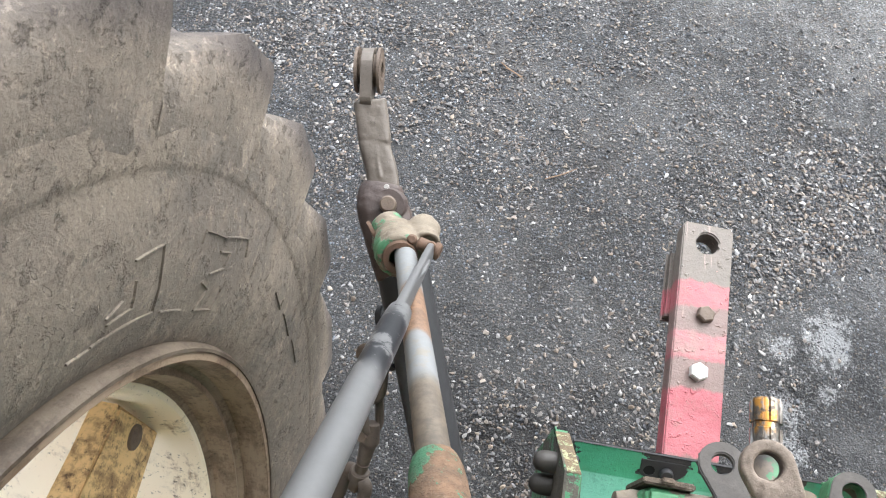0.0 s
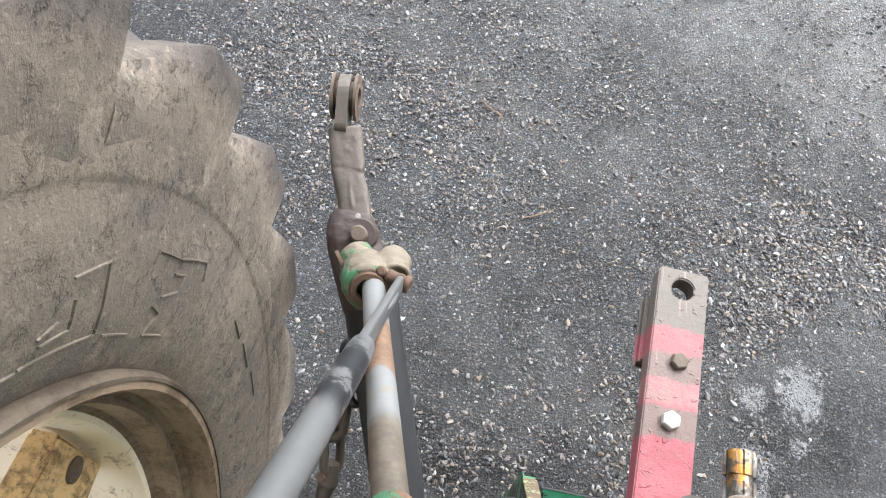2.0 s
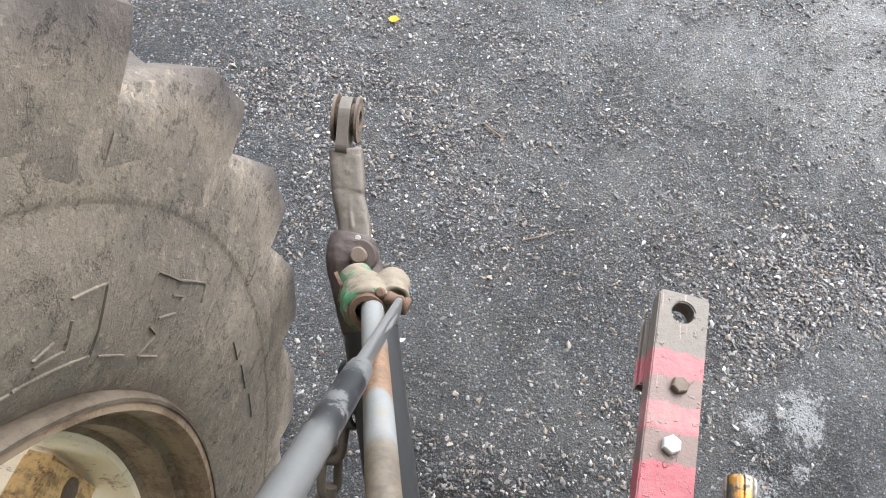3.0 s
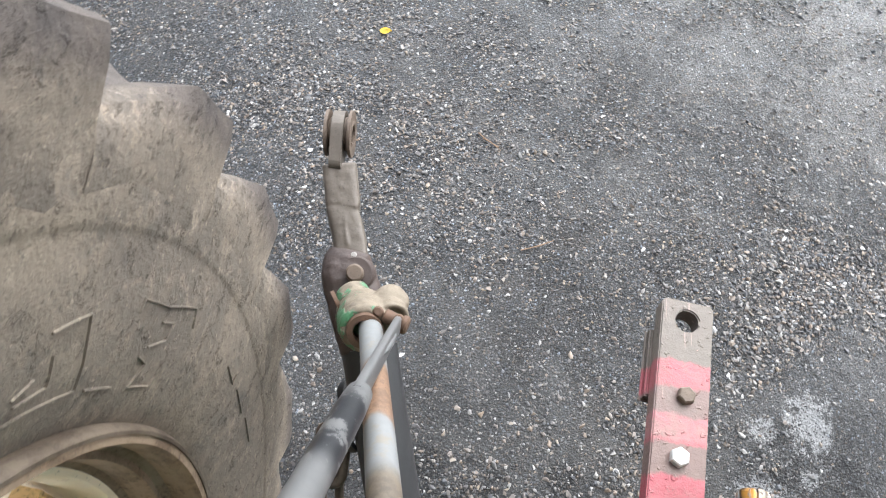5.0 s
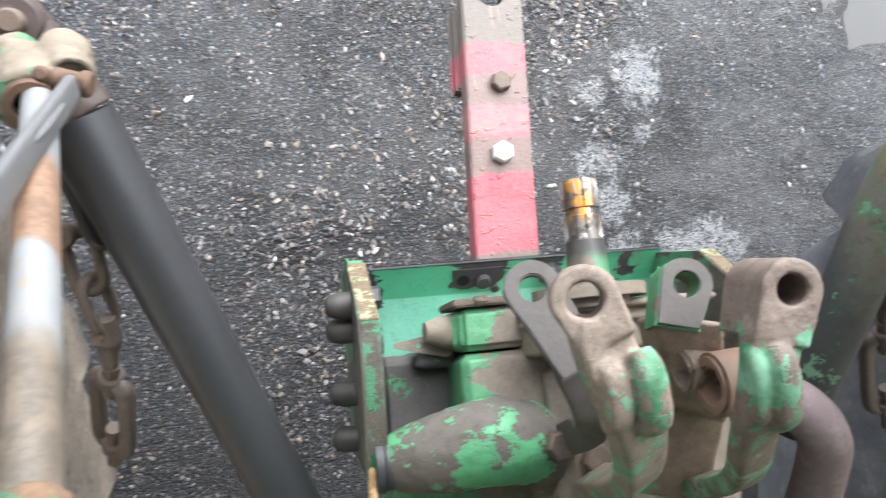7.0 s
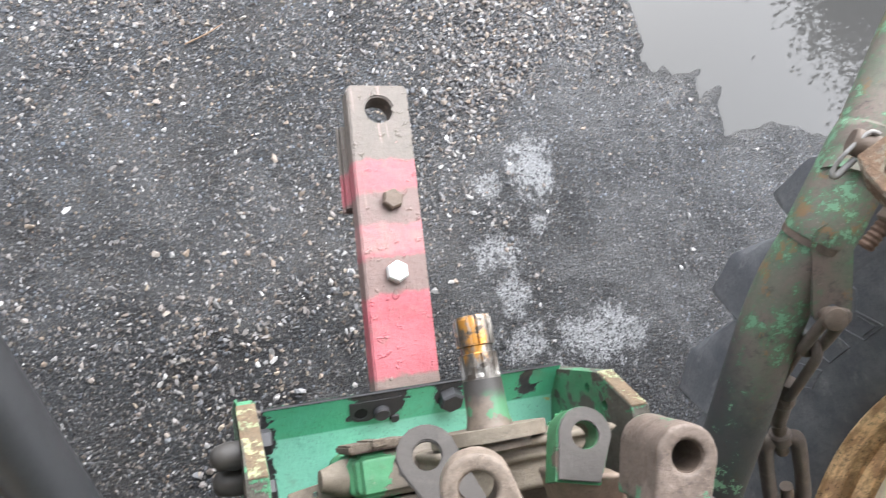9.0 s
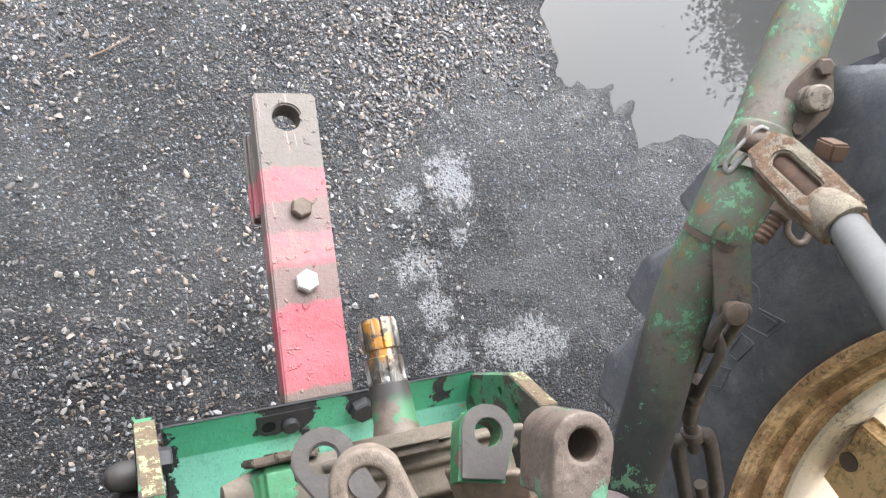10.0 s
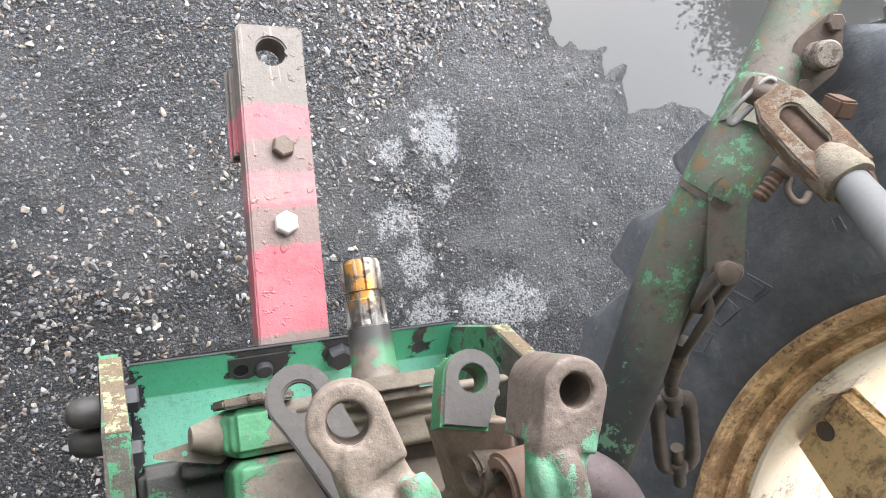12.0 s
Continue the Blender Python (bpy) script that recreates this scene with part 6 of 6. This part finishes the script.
def stone_density(x, y):
    """Thick in the drifts, thin on the bare asphalt towards the puddle."""
    d = 0.20 + 0.26 * max(0.0, min(1.0, (y - 0.30) * 3)) + 0.50 * fbm(x, y, 1.7) + 0.80 * fbm(x, y, 5.0) + 0.55 * fbm(x, y, 13.0) + 0.9 * drift(x, y)
    if x > 0.30 and y < 0.50:
        d -= 0.60 * min(1.0, (x - 0.30) * 6) * min(1.0, (0.50 - y) * 6)
    return d


def rock_shapes(rng, count):
    """Broken chips: hulls of a few random corners."""
    shapes = []
    for _ in range(count):
        bm = bmesh.new()
        sx, sy, sz = rng.uniform(0.85, 1.3), rng.uniform(0.6, 1.0), rng.uniform(0.38, 0.70)
        for _ in range(11):
            v = Vector((rng.gauss(0, 1), rng.gauss(0, 1), rng.gauss(0, 1))).normalized() * rng.uniform(0.85, 1.1)
            bm.verts.new((v.x * sx, v.y * sy, v.z * sz))
        hull = bmesh.ops.convex_hull(bm, input=bm.verts)
        bmesh.ops.delete(bm, geom=list(set(hull["geom_interior"] + hull["geom_unused"])), context="VERTS")
        bm.verts.index_update()
        shapes.append((np.array([v.co for v in bm.verts]), [tuple(w.index for w in f.verts) for f in bm.faces]))
        bm.free()
    return shapes


def scatter_gravel():
    rng = random.Random(11)
    shapes = rock_shapes(rng, 24)
    def lay(name, material, count, label, pick, sunk):
        """Strew count chips where pick() puts them: it gives x, y, size or None."""
        verts, faces, made = [], [], 0
        while made < count:
            spot = pick()
            if spot is None:
                continue
            x, y, size = spot
            if shore(x, y) > 0.01:
                continue
            pts, fs = shapes[rng.randrange(24)]
            turn = np.array(Matrix.Rotation(rng.uniform(0, 6.283), 3, "Z") @ Matrix.Rotation(rng.uniform(-0.4, 0.4), 3, "X"))
            at = np.array((x, y, ground_height(x, y) + size * rng.uniform(*sunk)))
            base = len(verts)
            verts.extend((pts * size) @ turn.T + at)
            faces.extend(tuple(base + i for i in f) for f in fs)
            made += 1
        me = bpy.data.meshes.new(name)
        me.from_pydata([tuple(v) for v in verts], [], faces)
        me.materials.append(material)
        tagged(new(name, me), label, name, kind="stuff")

    def gathered():
        x, y = rng.uniform(-1.8, 2.2), rng.uniform(-0.75, 1.85)
        if rng.random() > stone_density(x, y):
            return None
        return (x, y, 0.0026 + 0.0054 * rng.random() ** 1.7) if rng.random() < drift(x, y) + 0.14 else None

    def scattered():
        x, y = rng.uniform(-1.8, 2.2), rng.uniform(-0.75, 1.85)
        if rng.random() > stone_density(x, y):
            return None
        far = max(0.0, min(1.0, (y - 0.36) * 2.4))
        return (x, y, 0.0013 + 0.0036 * rng.random() ** 2.0) if rng.random() < 0.06 + 0.94 * far else None

    def bedded():
        x, y = rng.uniform(-1.35, 1.2), rng.uniform(-0.45, 1.35)
        if x > 0.30 and y < 0.50 and rng.random() < min(1.0, (x - 0.30) * 5) * min(1.0, (0.50 - y) * 6):
            return None
        return (x, y, 0.0016 + 0.0030 * rng.random() ** 1.3) if rng.random() < 0.75 + 0.9 * fbm(x, y, 4.0) else None

    def patch():
        x, y = rng.uniform(0.24, 1.25), rng.uniform(-0.30, 0.62)
        edge = min(1.0, max(0.0, (x - 0.24) * 6)) * min(1.0, max(0.0, (0.62 - y) * 7))
        return (x, y, rng.uniform(0.0017, 0.0046)) if rng.random() < edge * (0.80 + 0.9 * fbm(x, y, 6.0)) else None

    lay("gravel", STONE_DARK, 14500, "loose grey and brown gravel gathered in drifts on asphalt", gathered, (-0.05, 0.38))
    lay("chippings", STONE, 29000, "small loose grey, tan and white chippings on asphalt", scattered, (-0.05, 0.38))
    lay("grit", GRIT, 62000, "grey and brown chips bedded in the worn asphalt", bedded, (-0.30, 0.05))
    lay("aggregate", AGGREGATE, 19000, "dark stone chips bedded in the newer asphalt", patch, (-0.30, 0.02))
    # the larger stones, one by one
    meshes = []
    for pts, fs in shapes[:12]:
        me = bpy.data.meshes.new("stone")
        me.from_pydata([tuple(p) for p in pts], [], fs)
        me.materials.append(PEBBLE)
        meshes.append(me)
    placed = [(-0.212, 0.074, 0.0095), (-0.309, 0.179, 0.0105), (-0.282, 0.175, 0.0080), (-0.257, 0.176, 0.0092), (0.250, 0.067, 0.0085), (0.203, 0.051, 0.0090), (-0.491, 0.771, 0.0110), (-0.509, 0.755, 0.0100), (-0.479, 0.736, 0.0085), (0.411, 0.641, 0.0100), (0.886, 0.569, 0.0130), (0.289, 0.451, 0.0090), (-0.570, 0.905, 0.0090), (0.421, 0.726, 0.0090)]
    count = 0
    while count < 260:
        if count < len(placed):
            x, y, size = placed[count]
        else:
            x, y = rng.uniform(-1.1, 1.2), rng.uniform(-0.35, 1.2)
            size = rng.uniform(0.0050, 0.0085)
            if rng.random() > drift(x, y) + 0.12 or shore(x, y) > 0.0:
                continue
        ob = new("stone", meshes[rng.randrange(12)])
        ob.parent = ground
        ob.matrix_basis = Matrix.Translation((x, y, ground_height(x, y) + size * 0.30)) @ Matrix.Rotation(rng.uniform(0, 6.283), 4, "Z") @ Matrix.Diagonal((size, size, size, 1))
        count += 1


scatter_gravel()


# ---- trees across the yard, mirrored in the puddle ----
def leaf_material():
    k = Mat("autumn_leaves", 0.6)
    v = k.island()
    return k.done(k.ramp(v, [(0.0, (0.08, 0.08, 0.03)), (0.45, (0.16, 0.13, 0.055)), (0.8, (0.25, 0.18, 0.075)), (1.0, (0.34, 0.25, 0.10))]), 0.6)


LEAF = leaf_material()
BARK = plain_steel("tree_bark", (0.07, 0.055, 0.042), (0.13, 0.105, 0.08), 0.85, 0.0, 12, 0.9, (1, 1, 0.25))


def build_tree(x, y, tall, seed):
    rng = random.Random(seed)
    t = thing("tree", (x, y, 0), "autumn tree with thin yellow-brown foliage across the yard", "tree", "trees across the yard")
    top = Vector((x + rng.uniform(-0.3, 0.3), y, tall * 0.86))
    base = Vector((x, y, -0.02))
    trunk = part("trunk", pipe([base, base.lerp(top, 0.3) + Vector((0.1, 0, 0)), base.lerp(top, 0.65), top], [0.19, 0.14, 0.09, 0.03], 12), BARK, t)
    tips = []
    for k in range(16):
        h = 0.28 + 0.66 * k / 15
        p = base.lerp(top, h)
        ang = k * 2.4 + rng.uniform(-0.3, 0.3)
        out = tall * 0.30 * (1.15 - h) * rng.uniform(0.8, 1.25) + 0.35
        q = p + Vector((math.cos(ang) * out, math.sin(ang) * out, out * rng.uniform(0.35, 0.8)))
        mid = p.lerp(q, 0.55) + Vector((0, 0, 0.10 * out))
        part("limb", pipe([p, mid, q], [0.055 * (1.2 - h), 0.03 * (1.2 - h), 0.008], 7, sub=4), BARK, trunk)
        tips += [q, mid, mid.lerp(q, 0.5)]
    verts, faces = [], []
    for tip in tips:
        for _ in range(520):
            c = tip + Vector((rng.gauss(0, 0.32), rng.gauss(0, 0.32), rng.gauss(-0.05, 0.26)))
            a = Vector((rng.uniform(-1, 1), rng.uniform(-1, 1), rng.uniform(-1, 1))).normalized() * rng.uniform(0.025, 0.05)
            b = a.cross(Vector((rng.uniform(-1, 1), rng.uniform(-1, 1), rng.uniform(-1, 1)))).normalized() * rng.uniform(0.016, 0.030)
            n = len(verts)
            verts += [c - a, c + b, c + a, c - b]
            faces.append((n, n + 1, n + 2, n + 3))
    me = bpy.data.meshes.new("crown")
    me.from_pydata([tuple(v) for v in verts], [], faces)
    me.materials.append(LEAF)
    crown = new("crown", me)
    crown.parent = t
    crown.matrix_parent_inverse = t.matrix_basis.inverted()
    return t


for spot in ((8.2, 4.4, 6.5, 1), (6.6, 7.4, 5.9, 2), (9.8, 3.9, 7.5, 3)):
    build_tree(*spot)


# ---- small things on the ground ----
def build_twig(points, label):
    t = thing("twig", points[0], label, "twig", "twigs on the asphalt")
    part("stem", pipe(points, [0.0016] * (len(points) - 1) + [0.0008], 6, sub=3), plain_steel("dry_twig", (0.19, 0.12, 0.08), (0.28, 0.19, 0.12), 0.8, 0.0, 90, 0.3), t)
    return t


for line, words in (
    ([(-0.376, 0.924, 0.006), (-0.350, 0.903, 0.008), (-0.315, 0.890, 0.006)], "short reddish-brown twig lying on asphalt"),
    ([(-0.362, 0.908, 0.006), (-0.338, 0.896, 0.010), (-0.310, 0.880, 0.006)], "short reddish-brown twig lying on asphalt"),
    ([(-0.222, 0.594, 0.006), (-0.182, 0.612, 0.009), (-0.146, 0.638, 0.006)], "thin dry straw twig lying on asphalt"),
):
    build_twig([(x, y, ground_height(x, y) + z) for x, y, z in line], words)


def build_leaf(x, y):
    bm = bmesh.new()
    n, rows = 8, []
    for k in range(n + 1):
        u = k / n
        w = 0.014 * math.sin(math.pi * min(1, u * 1.08)) ** 0.7 * (1 - 0.25 * u) + 0.0005
        lift = 0.004 + 0.006 * u * u
        rows.append([bm.verts.new((x + (u - 0.5) * 0.036, y + sgn * w, ground_height(x, y) + lift + 0.003 * abs(sgn))) for sgn in (-1, 0, 1)])
    for a, b in zip(rows, rows[1:]):
        for i in range(2):
            bm.faces.new((a[i], a[i + 1], b[i + 1], b[i]))
    bmesh.ops.solidify(bm, geom=bm.faces[:], thickness=0.0008)
    t = thing("fallen_leaf", (x, y, 0), "small bright yellow fallen leaf on asphalt", "leaf")
    k = Mat("yellow_leaf", 0.6)
    part("blade", bm, k.done(k.mix(k.noise(60), (0.70, 0.52, 0.05), (0.60, 0.42, 0.05)), 0.6), t)
    return t


build_leaf(-0.688, 1.219)
